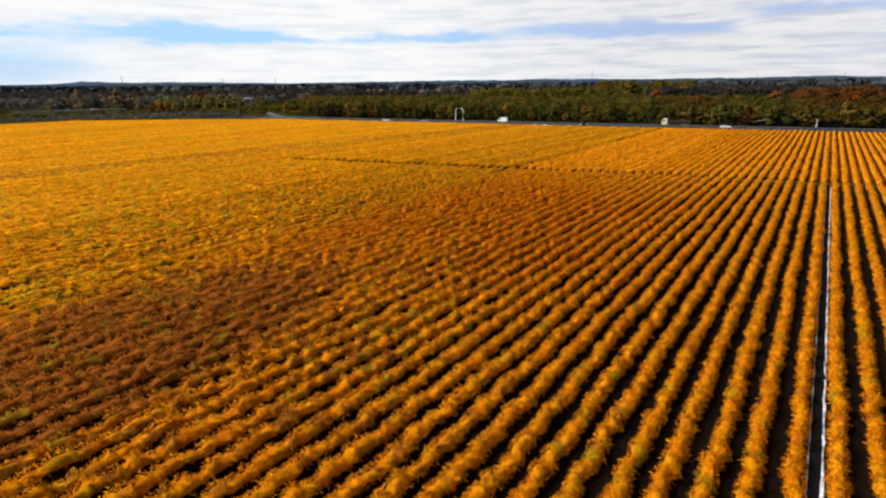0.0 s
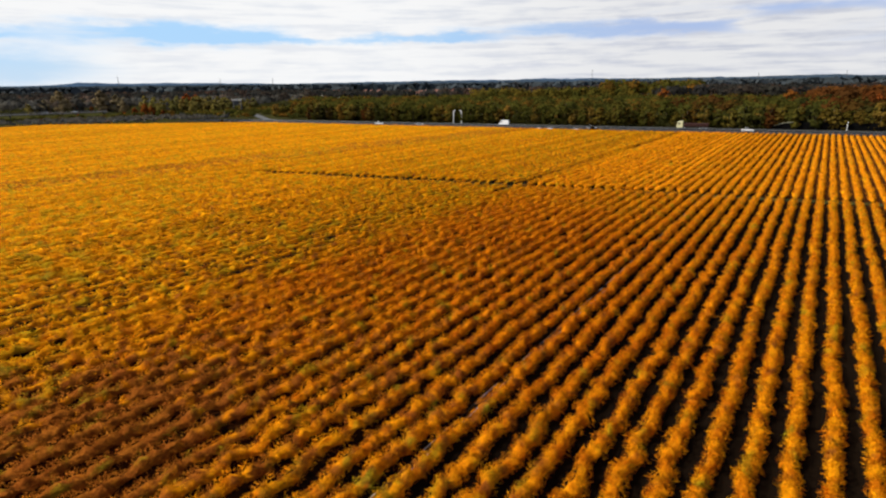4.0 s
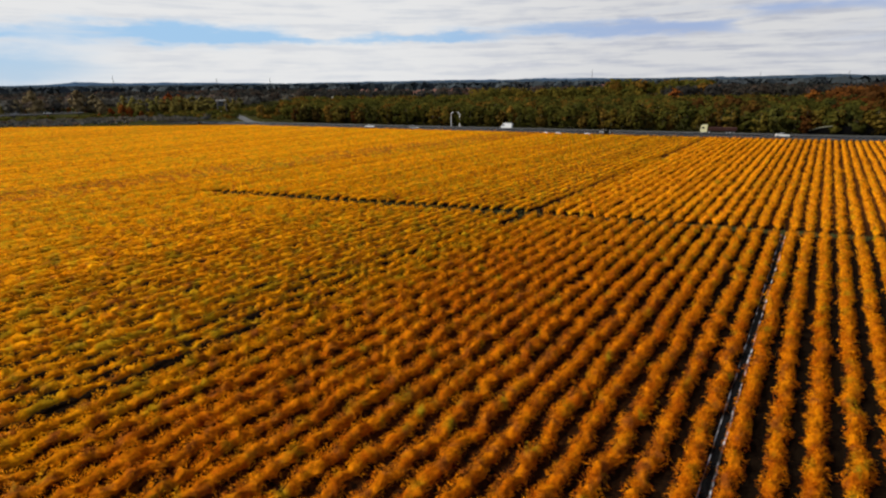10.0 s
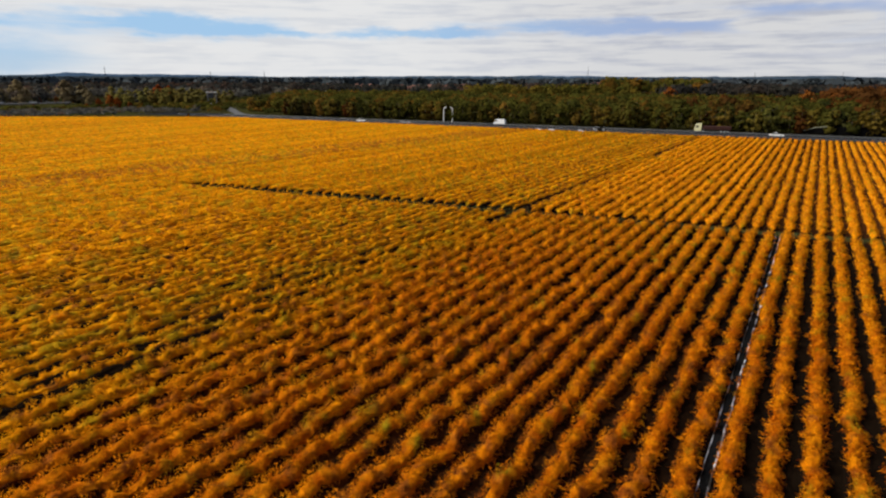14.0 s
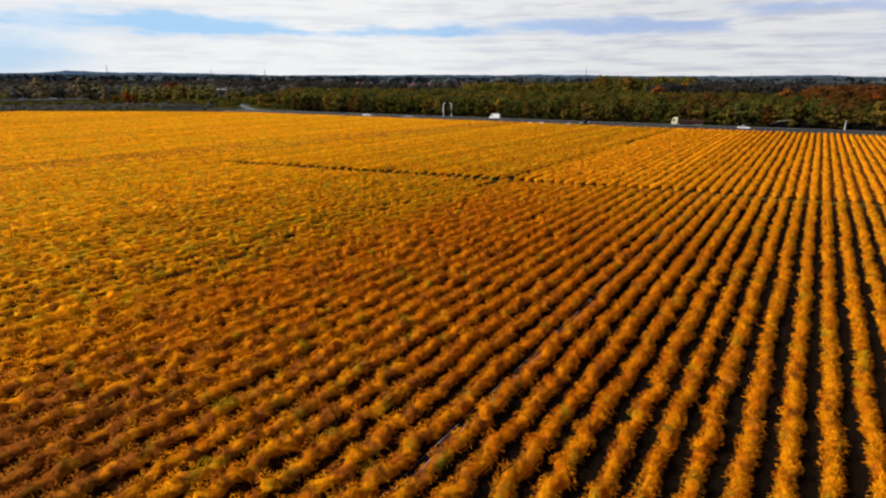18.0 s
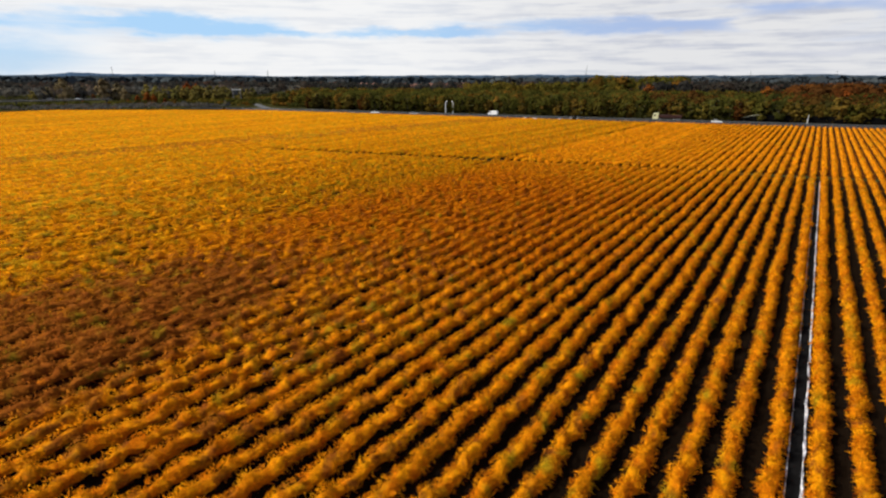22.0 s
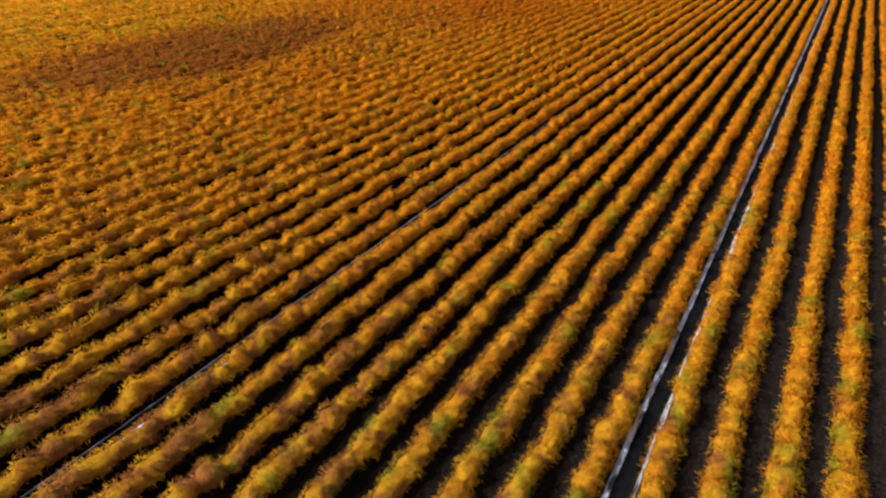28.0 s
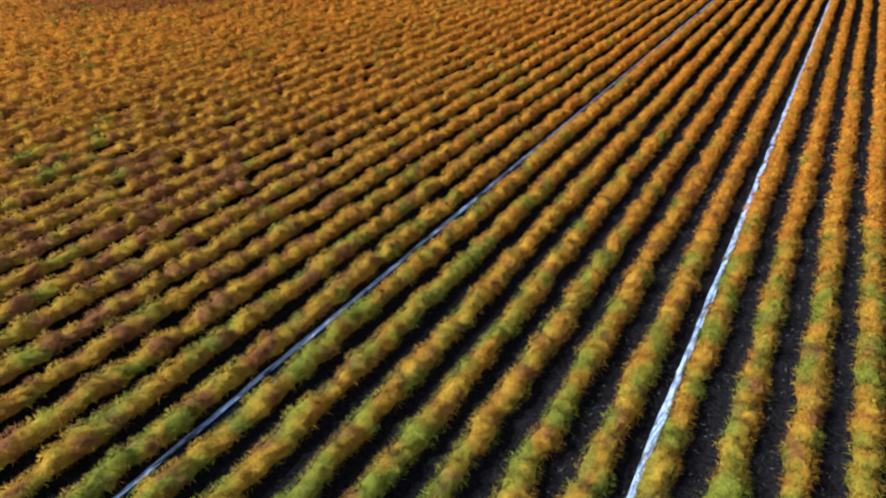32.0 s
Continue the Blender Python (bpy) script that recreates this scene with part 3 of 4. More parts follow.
def build_rows():
    for k in range(-35, 40):
        x0 = FIRST_ROW + SPACING * k
        if x0 < float(west_edge(0.0)) + 0.8:
            continue
        rng = np.random.default_rng(1000 + k)
        end = float(far_edge(x0)) - rng.uniform(0, 1.2)
        end = min(end, 90.0 + (x0 + 61.1) / 0.022)
        gap = float(path_y(x0))
        begin = max(-50.0, 8.0 * (x0 - 36.0) - 60.0)
        loose = min(1.0, max(0.0, (12.0 - x0) / 64.0))
        grown = [Crop(rng, a, b, lambda y: np.zeros_like(y) + x0, loose=loose).grow(7) for a, b in ((begin, min(end, gap - 1.1)), (gap + 1.1, end)) if b - a > 3.0]
        # the eastern rows run on to the south, more coarsely
        if begin > -46.0:
            grown.append(Crop(rng, -50.0, min(begin, gap - 1.1) - 0.2, lambda y: np.zeros_like(y) + x0, dense=0.3).grow(5))
        row = thing("crop_row", (x0, 0, 0), row_label(x0), "crop row", "rows of the asparagus field")
        for i, name in enumerate(("foliage", "fronds")):
            verts, faces, normals = joined([g[i] for g in grown])
            part(name, mesh_of(name, verts - np.array([x0, 0, 0]), faces, FERN, smooth=True, normals=normals), FERN, row)


build_rows()


def build_western_stand():
    """The western stand, whose rows close up to one another."""
    pieces = []
    for k in range(-1, 172):
        rng = np.random.default_rng(5000 + k)
        shift = -1.3 - SPACING * k
        middle = float(west_edge(100.0)) + shift
        end = float(far_edge(middle)) - rng.uniform(0, 1.5) if k >= 0 else 46.0
        if end < -20.0:
            continue
        gap = float(path_y(middle))
        spans = ((-40.0, gap - 1.45), (gap + 1.45, end)) if -122.0 < middle and k >= 0 else ((-40.0, end),)
        full = max(0.0, min(1.0, k / 50.0))
        for a, b in spans:
            pieces += Crop(rng, a, b, lambda y: west_edge(y) + shift, (0.26 + 0.26 * full, 0.41 + 0.26 * full), (0.62, 1.15), (0.46 + 0.3 * full, 0.72 + 0.3 * full), 0.9 - 0.5 * full, 0.7 * full, 0.72).grow(6)
    verts, faces, normals = joined(pieces)
    stand = new("asparagus_stand", mesh_of("asparagus_stand", verts, faces, FERN, smooth=True, normals=normals))
    tagged(stand, "dense golden asparagus stand with green and brown drifts", "crop field", kind="stuff")


build_western_stand()

# ---------------------------------------------------------------- film strips between rows


def build_film(gap, y0, y1, edges, wide, seed, label, edge_mat=None):
    """Mulch film left in the gap between two rows: a dark sheet with creased white edges."""
    rng = np.random.default_rng(seed)
    x0 = FIRST_ROW + SPACING * gap
    strip = thing("mulch_film", (x0, 0, 0), label, "mulch film", "film strips in the field")
    ys = np.arange(y0, y1, 0.35)

    def ribbon(name, left, right, lift, mat, wander, wrinkle):
        across = np.linspace(0, 1, 5)
        l = left + wander * wave(rng, ys, 1.7) + 0.5 * wander * wave(rng, ys, 0.5)
        r = right + wander * wave(rng, ys, 1.3) + 0.5 * wander * wave(rng, ys, 0.45)
        x = l[:, None] + (r - l)[:, None] * across
        z = lift + wrinkle * rng.uniform(0, 1, x.shape)
        z[:, 0] -= 0.01
        z[:, -1] -= 0.01
        v = np.stack([x, np.repeat(ys[:, None], 5, 1), z], -1).reshape(-1, 3)
        i = (np.arange(len(ys) - 1)[:, None] * 5 + np.arange(4)).ravel()
        f = np.stack([i, i + 1, i + 6, i, i + 6, i + 5], -1).reshape(-1, 3)
        part(name, mesh_of(name, v, f, mat), mat, strip)

    left, right = edges
    if wide[0]:
        ribbon("dark_sheet", left, right, 0.05, BLACK_FILM, 0.02, 0.03)
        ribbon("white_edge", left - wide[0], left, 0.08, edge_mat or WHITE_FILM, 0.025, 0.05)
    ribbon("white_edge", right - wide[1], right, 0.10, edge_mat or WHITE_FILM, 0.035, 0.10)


build_film(-0.5, -60, 128, (-0.28, 0.42), (0.06, 0.13), 1, "black mulch film with pale creased edges between crop rows")
build_film(-16.5, 20, 122, (-0.15, 0.36), (0.05, 0.10), 2, "black mulch film with narrow grey-white edges between crop rows", SOILED_FILM)
build_film(8.5, -70, 132, (-0.17, 0.58), (0.21, 0.13), 3, "black mulch film with two white edges between crop rows")
build_film(15.5, -70, 60, (0.0, 0.52), (0.0, 0.25), 4, "crumpled white mulch film lying between crop rows")

def build_film_heap(place, long, seed):
    """Torn film raked together at the end of the rows: a low crumpled mound."""
    rng = np.random.default_rng(seed)
    heap = thing("film_heap", place, "crumpled heap of torn white film at the field's edge", "film heap", "film heaps at the field's edge")
    u, v = np.meshgrid(np.linspace(-1, 1, 17), np.linspace(-1, 1, 9), indexing="ij")
    tall = np.sqrt(np.clip(1 - u ** 2, 0, 1)) * np.sqrt(np.clip(1 - v ** 2, 0, 1))
    verts = np.stack([u * long / 2, v * 0.55, tall * 0.62], -1)
    verts[1:-1, 1:-1] += rng.uniform(-1, 1, (15, 7, 3)) * (0.10, 0.07, 0.11)
    i = (np.arange(16)[:, None] * 9 + np.arange(8)).ravel()
    faces = np.stack([i, i + 9, i + 10, i, i + 10, i + 1], -1).reshape(-1, 3)
    part("crumpled_sheet", mesh_of("crumpled_sheet", verts.reshape(-1, 3), faces, WHITE_FILM), WHITE_FILM, heap)


for x, long, seed in ((-118.3, 2.4, 31), (-113.2, 3.0, 32), (-101.6, 2.6, 33)):
    build_film_heap((x, float(far_edge(x)) + 2.9, 0.02), long, seed)

# ---------------------------------------------------------------- motorway


def along(s, out, z=0.0):
    """A point s metres along the far edge of the field (s = x), out metres beyond it."""
    return Vector((s - EDGE_B * out * 0.98, EDGE_A + EDGE_B * s + 0.98 * out, z))


ROAD_TURN = math.degrees(math.atan(EDGE_B))


def road_line(s):
    """The road's course: straight beside the field, bending south-west beyond its corner."""
    bend = np.clip(-300.0 - s, 0, None)
    return EDGE_A + EDGE_B * s - 0.0022 * bend ** 2


def road_strip(name, a, b, z, mat, s0=-350.0, s1=320.0, step=20.0):
    s = np.arange(s0, s1 + 1, step)
    near = np.stack([s - EDGE_B * a, road_line(s) + a, np.full(len(s), z)], -1)
    out = np.stack([s - EDGE_B * b, road_line(s) + b, np.full(len(s), z)], -1)
    verts = np.stack([near, out], 1).reshape(-1, 3)
    i = np.arange(len(s) - 1) * 2
    faces = np.stack([i, i + 2, i + 3, i, i + 3, i + 1], -1).reshape(-1, 3)
    return mesh_of(name, verts, faces, mat)


def build_motorway():
    road = new("road", road_strip("road", ROAD_NEAR, ROAD_FAR, 0.05, ASPHALT))
    tagged(road, "grey asphalt motorway behind the field", "motorway", kind="structure")
    verge = new("verge", road_strip("verge", 1.5, ROAD_NEAR, 0.02, MEADOW))
    tagged(verge, "narrow grass verge between field and motorway", "verge", kind="structure")
    for out, wide in ((5.5, 0.14), (14.2, 0.14), (17.2, 0.14), (25.4, 0.14)):
        line = new("trim_line", road_strip("trim_line", out, out + wide, 0.056, ROAD_LINE))
        tagged(line, "white painted edge line on the asphalt", "road marking", kind="structure")
    for out, z in ((4.4, 0.0), (15.4, 0.0), (16.4, 0.0)):
        rail = thing("guard_rail", along(-100, out), "grey steel crash barrier beside the motorway lanes", "guard rail", "motorway crash barriers")
        place = rail.matrix_world.translation
        s = np.arange(-300.0, 260.0, 8.0)
        near = np.array([along(float(v), out, 0.42) - place for v in s])
        prof = ((0.0, 0.0), (0.05, 0.06), (0.0, 0.12), (0.05, 0.18), (0.0, 0.30))
        verts = np.concatenate([near + np.array([0, -d, h]) for d, h in prof])
        m = len(s)
        i = (np.arange(len(prof) - 1)[:, None] * m + np.arange(m - 1)).ravel()
        faces = np.stack([i, i + 1, i + m + 1, i, i + m + 1, i + m], -1).reshape(-1, 3)
        part("beam", mesh_of("beam", verts, faces, RAIL_STEEL), RAIL_STEEL, rail)
        bm = bmesh.new()
        for v in s:
            p = along(float(v), out + 0.08) - place
            box(bm, p.x - 0.05, p.y - 0.05, 0.0, p.x + 0.05, p.y + 0.05, 0.7)
        ob = part("posts", bm, RAIL_STEEL, rail)
        tagged(ob, kind="stuff")


build_motorway()


def build_slip_road():
    """The ramp that bends away from the motorway into the wood."""
    pts = [Vector(p) for p in ((-282, 226, 0.08), (-303, 230, 0.1), (-325, 241, 0.2), (-346, 253, 0.3), (-368, 264, 0.4), (-391, 274, 0.5), (-420, 284, 0.8), (-460, 292, 1.2), (-520, 300, 1.6))]
    verts, faces = [], []
    for i, p in enumerate(pts):
        d = (pts[min(i + 1, len(pts) - 1)] - pts[max(i - 1, 0)]).normalized()
        side = Vector((-d.y, d.x, 0)) * 2.7
        verts += [p - side, p + side]
    for i in range(len(pts) - 1):
        faces += [(2 * i, 2 * i + 1, 2 * i + 3), (2 * i, 2 * i + 3, 2 * i + 2)]
    ramp = new("slip_road", mesh_of("slip_road", [tuple(v) for v in verts], faces, RAMP_ASPHALT))
    tagged(ramp, "pale slip road curving away between the trees", "slip road", kind="structure")


build_slip_road()


def build_portal():
    """Two white posts with short arms bent towards each other."""
    a = Vector((-175.8, 257.15, 0.0))
    b = Vector((-171.3, 258.1, 0.0))
    portal = thing("road_portal", a, "white steel portal with two posts beside the motorway", "road portal")
    d = (b - a)
    for foot, inward in ((Vector((0, 0, 0)), d), (d, -d)):
        bm = bmesh.new()
        rod(bm, foot, foot + Vector((0, 0, 6.0)), 0.22, 0.18)
        rod(bm, foot + Vector((0, 0, 5.9)), foot + inward * 0.08 + Vector((0, 0, 6.6)), 0.18, 0.15)
        rod(bm, foot + inward * 0.07 + Vector((0, 0, 6.55)), foot + inward * 0.30 + Vector((0, 0, 6.8)), 0.15, 0.12)
        post = part("post", bm, WHITE_PAINT, portal)
        bm = bmesh.new()
        box(bm, foot.x - 0.4, foot.y - 0.4, 0.0, foot.x + 0.4, foot.y + 0.4, 0.25, 0.03)
        part("base_plate", bm, CONCRETE, post)


build_portal()


def build_sign_gantry():
    base = Matrix.Translation((-397.5, 271.5, 0.0)) @ Matrix.Rotation(radians(59), 4, "Z")
    gantry = thing("sign_gantry", base, "dark sign board in a pale steel gantry over the slip road", "sign gantry")
    for x in (-2.9, 2.9):
        leg = part("leg", boxed(x - 0.30, -0.3, 0.0, x + 0.30, 0.3, 9.9, bevel=0.05), GANTRY_STEEL, gantry)
        part("base_plate", boxed(x - 0.6, -0.6, 0.0, x + 0.6, 0.6, 0.3, bevel=0.03), CONCRETE, leg)
    part("beam", boxed(-3.9, -0.35, 9.9, 3.9, 0.35, 10.6, bevel=0.06), WHITE_PAINT, gantry)
    part("lower_beam", boxed(-2.9, -0.2, 7.0, 2.9, 0.2, 7.35, bevel=0.04), GANTRY_STEEL, gantry)
    part("sign_board", boxed(-2.3, -0.55, 6.2, 1.5, -0.3, 9.6, bevel=0.04), DARK_PANEL, gantry)
    for x in (-2.6, 0.0, 2.6):
        part("lamp", boxed(x - 0.4, -0.9, 10.6, x + 0.4, -0.2, 10.9, bevel=0.04), WHITE_PAINT, gantry)


build_sign_gantry()


def build_overpass():
    base = Matrix.Translation((-481, 176, -2.4)) @ Matrix.Rotation(radians(74.6), 4, "Z")
    bridge = thing("overpass", base, "low grey concrete road bridge with railings", "bridge")
    part("deck", boxed(-42, -4, 4.95, 31, 4, 5.6, bevel=0.08), BRIDGE_CONCRETE, bridge)
    for y in (-3.9, 3.9):
        rail = part("railing", boxed(-42, y - 0.05, 6.5, 31, y + 0.05, 6.62, bevel=0.02), RAIL_STEEL, bridge)
        bm = bmesh.new()
        for k in range(37):
            box(bm, -42 + 2 * k, y - 0.04, 5.6, -41.9 + 2 * k, y + 0.04, 6.5)
        tagged(part("posts", bm, RAIL_STEEL, rail), kind="stuff")
    for x in (-30, -10, 10, 28):
        part("pier", boxed(x - 0.5, -3.4, 2.4, x + 0.5, 3.4, 4.95, bevel=0.1), BRIDGE_CONCRETE, bridge)


build_overpass()

# ---------------------------------------------------------------- vehicles


def wheel(parent, x, y, r):
    tyre = part("wheel", rod(bmesh.new(), (x, y - 0.11, r), (x, y + 0.11, r), r, sides=16), RUBBER, parent)
    part("rim", rod(bmesh.new(), (x, y - 0.125, r), (x, y + 0.125, r), r * 0.6, sides=12), GALVANISED, tyre)


def shell(profile, half, taper=0.0):
    """A body drawn from its side outline (x, z), drawn in towards the top."""
    bm = bmesh.new()
    top = max(z for _, z in profile)
    sides = []
    for s in (-1, 1):
        sides.append([bm.verts.new((x, s * (half - taper * max(0.0, z - 0.8) / max(0.1, top - 0.8)), z)) for x, z in profile])
    bm.faces.new(sides[0])
    bm.faces.new(list(reversed(sides[1])))
    m = len(profile)
    for i in range(m):
        bm.faces.new((sides[0][(i + 1) % m], sides[0][i], sides[1][i], sides[1][(i + 1) % m]))
    bmesh.ops.recalc_face_normals(bm, faces=bm.faces)
    bmesh.ops.bevel(bm, geom=list(bm.edges), offset=0.05, segments=2, affect="EDGES")
    return bm


def car(place, paint, label, estate=False):
    ob = thing("car", place, label, "car", "vehicles on the motorway")
    back = -2.05 if estate else -1.6
    body = [(-2.2, 0.3), (2.2, 0.3), (2.25, 0.65), (1.2, 0.9), (-2.1, 0.95), (-2.25, 0.6)]
    part("body", shell(body, 0.88), paint, ob)
    part("cabin", shell([(1.1, 0.85), (0.35, 1.42), (back + 0.5, 1.45), (back, 0.9)], 0.80, 0.16), GLASS_DARK, ob)
    part("roof", shell([(0.3, 1.40), (0.2, 1.47), (back + 0.6, 1.49), (back + 0.5, 1.42)], 0.66), paint, ob)
    for x in (-1.35, 1.35):
        for y in (-0.8, 0.8):
            wheel(ob, x, y, 0.32)
    for y in (-0.65, 0.65):
        part("headlight", boxed(2.16, y - 0.16, 0.55, 2.27, y + 0.16, 0.7, bevel=0.02), CLEAR_LIGHT, ob)
        part("tail_light", boxed(-2.27, y - 0.14, 0.6, -2.17, y + 0.14, 0.8, bevel=0.02), RED_LIGHT, ob)


def van(place):
    ob = thing("van", place, "white panel van driving on the motorway", "van", "vehicles on the motorway")
    part("body", shell([(-2.7, 0.35), (2.6, 0.35), (2.65, 0.9), (2.1, 1.2), (1.5, 2.2), (1.2, 2.4), (-2.6, 2.45), (-2.75, 1.0)], 0.98, 0.1), PAINT_WHITE_CAR, ob)
    part("windscreen", shell([(2.12, 1.28), (1.58, 2.14), (1.50, 2.14), (2.0, 1.28)], 0.84), GLASS_DARK, ob)
    for y in (-0.97, 0.97):
        part("side_window", boxed(0.75, y - 0.03, 1.35, 1.55, y + 0.03, 1.95, bevel=0.02), GLASS_DARK, ob)
    for x in (-1.7, 1.75):
        for y in (-0.85, 0.85):
            wheel(ob, x, y, 0.35)


def truck(place):
    ob = thing("truck", place, "articulated truck with pale yellow cab and red-brown boarded trailer", "truck", "vehicles on the motorway")
    load = part("trailer", boxed(-5.4, -1.2, 1.15, 4.6, 1.2, 2.5, bevel=0.06), BROWN_BOARDS, ob)
    for y in (-1.24, 1.24):
        for k in range(4):
            part("board", boxed(-5.4, y - 0.03, 1.2 + 0.33 * k, 4.6, y + 0.03, 1.46 + 0.33 * k, bevel=0.015), BROWN_BOARDS, load)
    part("chassis", boxed(-5.3, -0.6, 0.8, 7.2, 0.6, 1.12, bevel=0.03), RUBBER, ob)
    part("cab", shell([(5.0, 0.6), (7.4, 0.6), (7.5, 1.6), (7.2, 2.9), (6.6, 3.3), (5.0, 3.4)], 1.22, 0.05), PAINT_CAB, ob)
    part("windscreen", shell([(7.52, 1.75), (7.30, 2.9), (7.22, 2.9), (7.42, 1.75)], 1.08), GLASS_DARK, ob)
    for y in (-1.23, 1.23):
        part("side_window", boxed(6.1, y - 0.03, 1.9, 6.95, y + 0.03, 2.7, bevel=0.02), GLASS_DARK, ob)
    for x in (-4.4, -3.2, -2.0, 4.2, 6.5):
        for y in (-1.05, 1.05):
            wheel(ob, x, y, 0.5)


def on_road(s, out, back=False):
    return Matrix.Translation(along(s, out, 0.056)) @ Matrix.Rotation(radians(ROAD_TURN + (180 if back else 0)), 4, "Z")


truck(on_road(-53.0, 20.0, True))
van(on_road(-140.0, 21.0, True))
car(on_road(-33.5, 13.0), PAINT_WHITE_CAR, "white saloon driving on the motorway behind the truck")
car(on_road(-205.0, 8.0), PAINT_WHITE_CAR, "white hatchback driving on the motorway")
car(on_road(-181.0, 8.0), PAINT_SILVER_CAR, "silver hatchback driving on the motorway")
car(on_road(-95.0, 9.0), PAINT_SILVER_CAR, "silver estate car driving on the motorway", True)
on_bridge = Matrix.Translation((-481, 176, -2.4 + 5.602)) @ Matrix.Rotation(radians(74.6), 4, "Z")
car(on_bridge @ Matrix.Translation((9.0, -2.0, 0)), PAINT_WHITE_CAR, "white hatchback crossing the road bridge")
car(on_bridge @ Matrix.Translation((-9.0, 2.0, 0)) @ Matrix.Rotation(math.pi, 4, "Z"), PAINT_SILVER_CAR, "silver estate car crossing the road bridge", True)


def build_marker_post(place):
    ob = thing("marker_post", place, "slim white post beside the motorway", "post")
    part("pole", rod(bmesh.new(), (0, 0, 0), (0, 0, 3.2), 0.14, 0.11), WHITE_PAINT, ob)
    part("cap", boxed(-0.22, -0.22, 3.2, 0.22, 0.22, 3.6, bevel=0.05), GALVANISED, ob)


build_marker_post(along(3.0, 27.5))


def build_noise_barrier():
    """A dark boarded barrier behind the motorway, with a sloping end under a pale capping."""
    place = Matrix.Translation(along(-15.0, 29.0)) @ Matrix.Rotation(radians(ROAD_TURN), 4, "Z")
    barrier = thing("noise_barrier", place, "dark boarded noise barrier with sloping end behind the motorway", "noise barrier")
    for k in range(36):
        x = 5.0 * k
        part("post", boxed(x - 0.12, -0.16, 0.0, x + 0.12, 0.16, 3.25, bevel=0.02), DARK_BOARD, barrier)
        part("panel", boxed(x + 0.12, -0.08, 0.05, x + 4.88, 0.08, 3.1, bevel=0.02), DARK_BOARD, barrier)
    bm = bmesh.new()
    sides = [[bm.verts.new((x, y, z)) for x, z in ((-10.0, 0.0), (-0.14, 0.0), (-0.14, 3.05), (-4.0, 2.5), (-10.0, 0.5))] for y in (-0.08, 0.08)]
    bm.faces.new(sides[0]), bm.faces.new(sides[1][::-1])
    for i in range(5):
        bm.faces.new((sides[0][(i + 1) % 5], sides[0][i], sides[1][i], sides[1][(i + 1) % 5]))
    end = part("sloping_end", bm, DARK_BOARD, barrier)
    bm = bmesh.new()
    for a, b in (((-10.0, 0, 0.6), (-4.0, 0, 2.6)), ((-4.0, 0, 2.6), (-0.1, 0, 3.15))):
        rod(bm, a, b, 0.17, sides=6)
    part("capping", bm, PALE_CAP, end, "pale weathered capping")


DARK_BOARD = plain("dark_boards", (0.005, 0.005, 0.005), 0.95, vary=0.4, scale=0.8, gloss=0.0)
PALE_CAP = plain("pale_capping", (0.20, 0.20, 0.14), 0.9)
build_noise_barrier()

# ---------------------------------------------------------------- trees


def crown_mesh(name, seed, height, spread, clumps, leaves, mat, tint=0.0, low=0.12):
    """A crown of leaf sprays gathered in clumps, with gaps and an uneven outline."""
    rng = np.random.default_rng(seed)
    verts, faces = [], []
    centre = []
    for _ in range(clumps):
        a, u = rng.uniform(0, 2 * math.pi), rng.uniform(0, 1)
        z = low + (1 - low) * u
        wide = math.sin(math.pi * min(1.0, 0.18 + 0.80 * (z - low) / (1 - low))) ** 0.7
        r = spread * wide * math.sqrt(rng.uniform(0.05, 1))
        centre.append((r * math.cos(a), r * math.sin(a), height * z * rng.uniform(0.92, 1.0)))
    centre = np.array(centre)
    pick = rng.integers(0, clumps, leaves)
    size = spread * rng.uniform(0.18, 0.30, clumps)
    off = rng.normal(0, 1, (leaves, 3))
    off /= np.linalg.norm(off, axis=1)[:, None]
    p = centre[pick] + off * size[pick][:, None] * rng.uniform(0.6, 1.0, (leaves, 1)) * np.array([1, 1, 0.8])
    normal = 0.35 * off + 1.3 * (p - np.array([0, 0, height * 0.40])) / (spread + 0.3 * height) + np.array([0, 0, 0.2])
    normal += rng.normal(0, 0.22, (leaves, 3))
    u = np.cross(normal, rng.normal(0, 1, (leaves, 3)))
    u /= np.linalg.norm(u, axis=1)[:, None]
    v = np.cross(u, normal)
    v /= np.linalg.norm(v, axis=1)[:, None]
    s = (spread * 0.17 * rng.uniform(0.6, 1.3, leaves))[:, None]
    quad = np.stack([p - u * s, p + v * s * 0.8, p + u * s, p - v * s * 0.8], 1).reshape(-1, 3)
    k = np.arange(leaves)[:, None] * 4
    faces = np.concatenate([k + [0, 1, 2], k + [0, 2, 3]], 1).reshape(-1, 3)
    quad[:, 2] = np.maximum(quad[:, 2], 0.15)
    soft = 0.35 * off + 1.3 * (p - np.array([0, 0, height * 0.40])) / (spread + 0.3 * height) + np.array([0, 0, 0.2])
    soft /= np.linalg.norm(soft, axis=1)[:, None]
    return mesh_of(name, quad, faces, mat, tint=np.full(len(quad), tint), smooth=True, normals=np.repeat(soft, 4, 0))


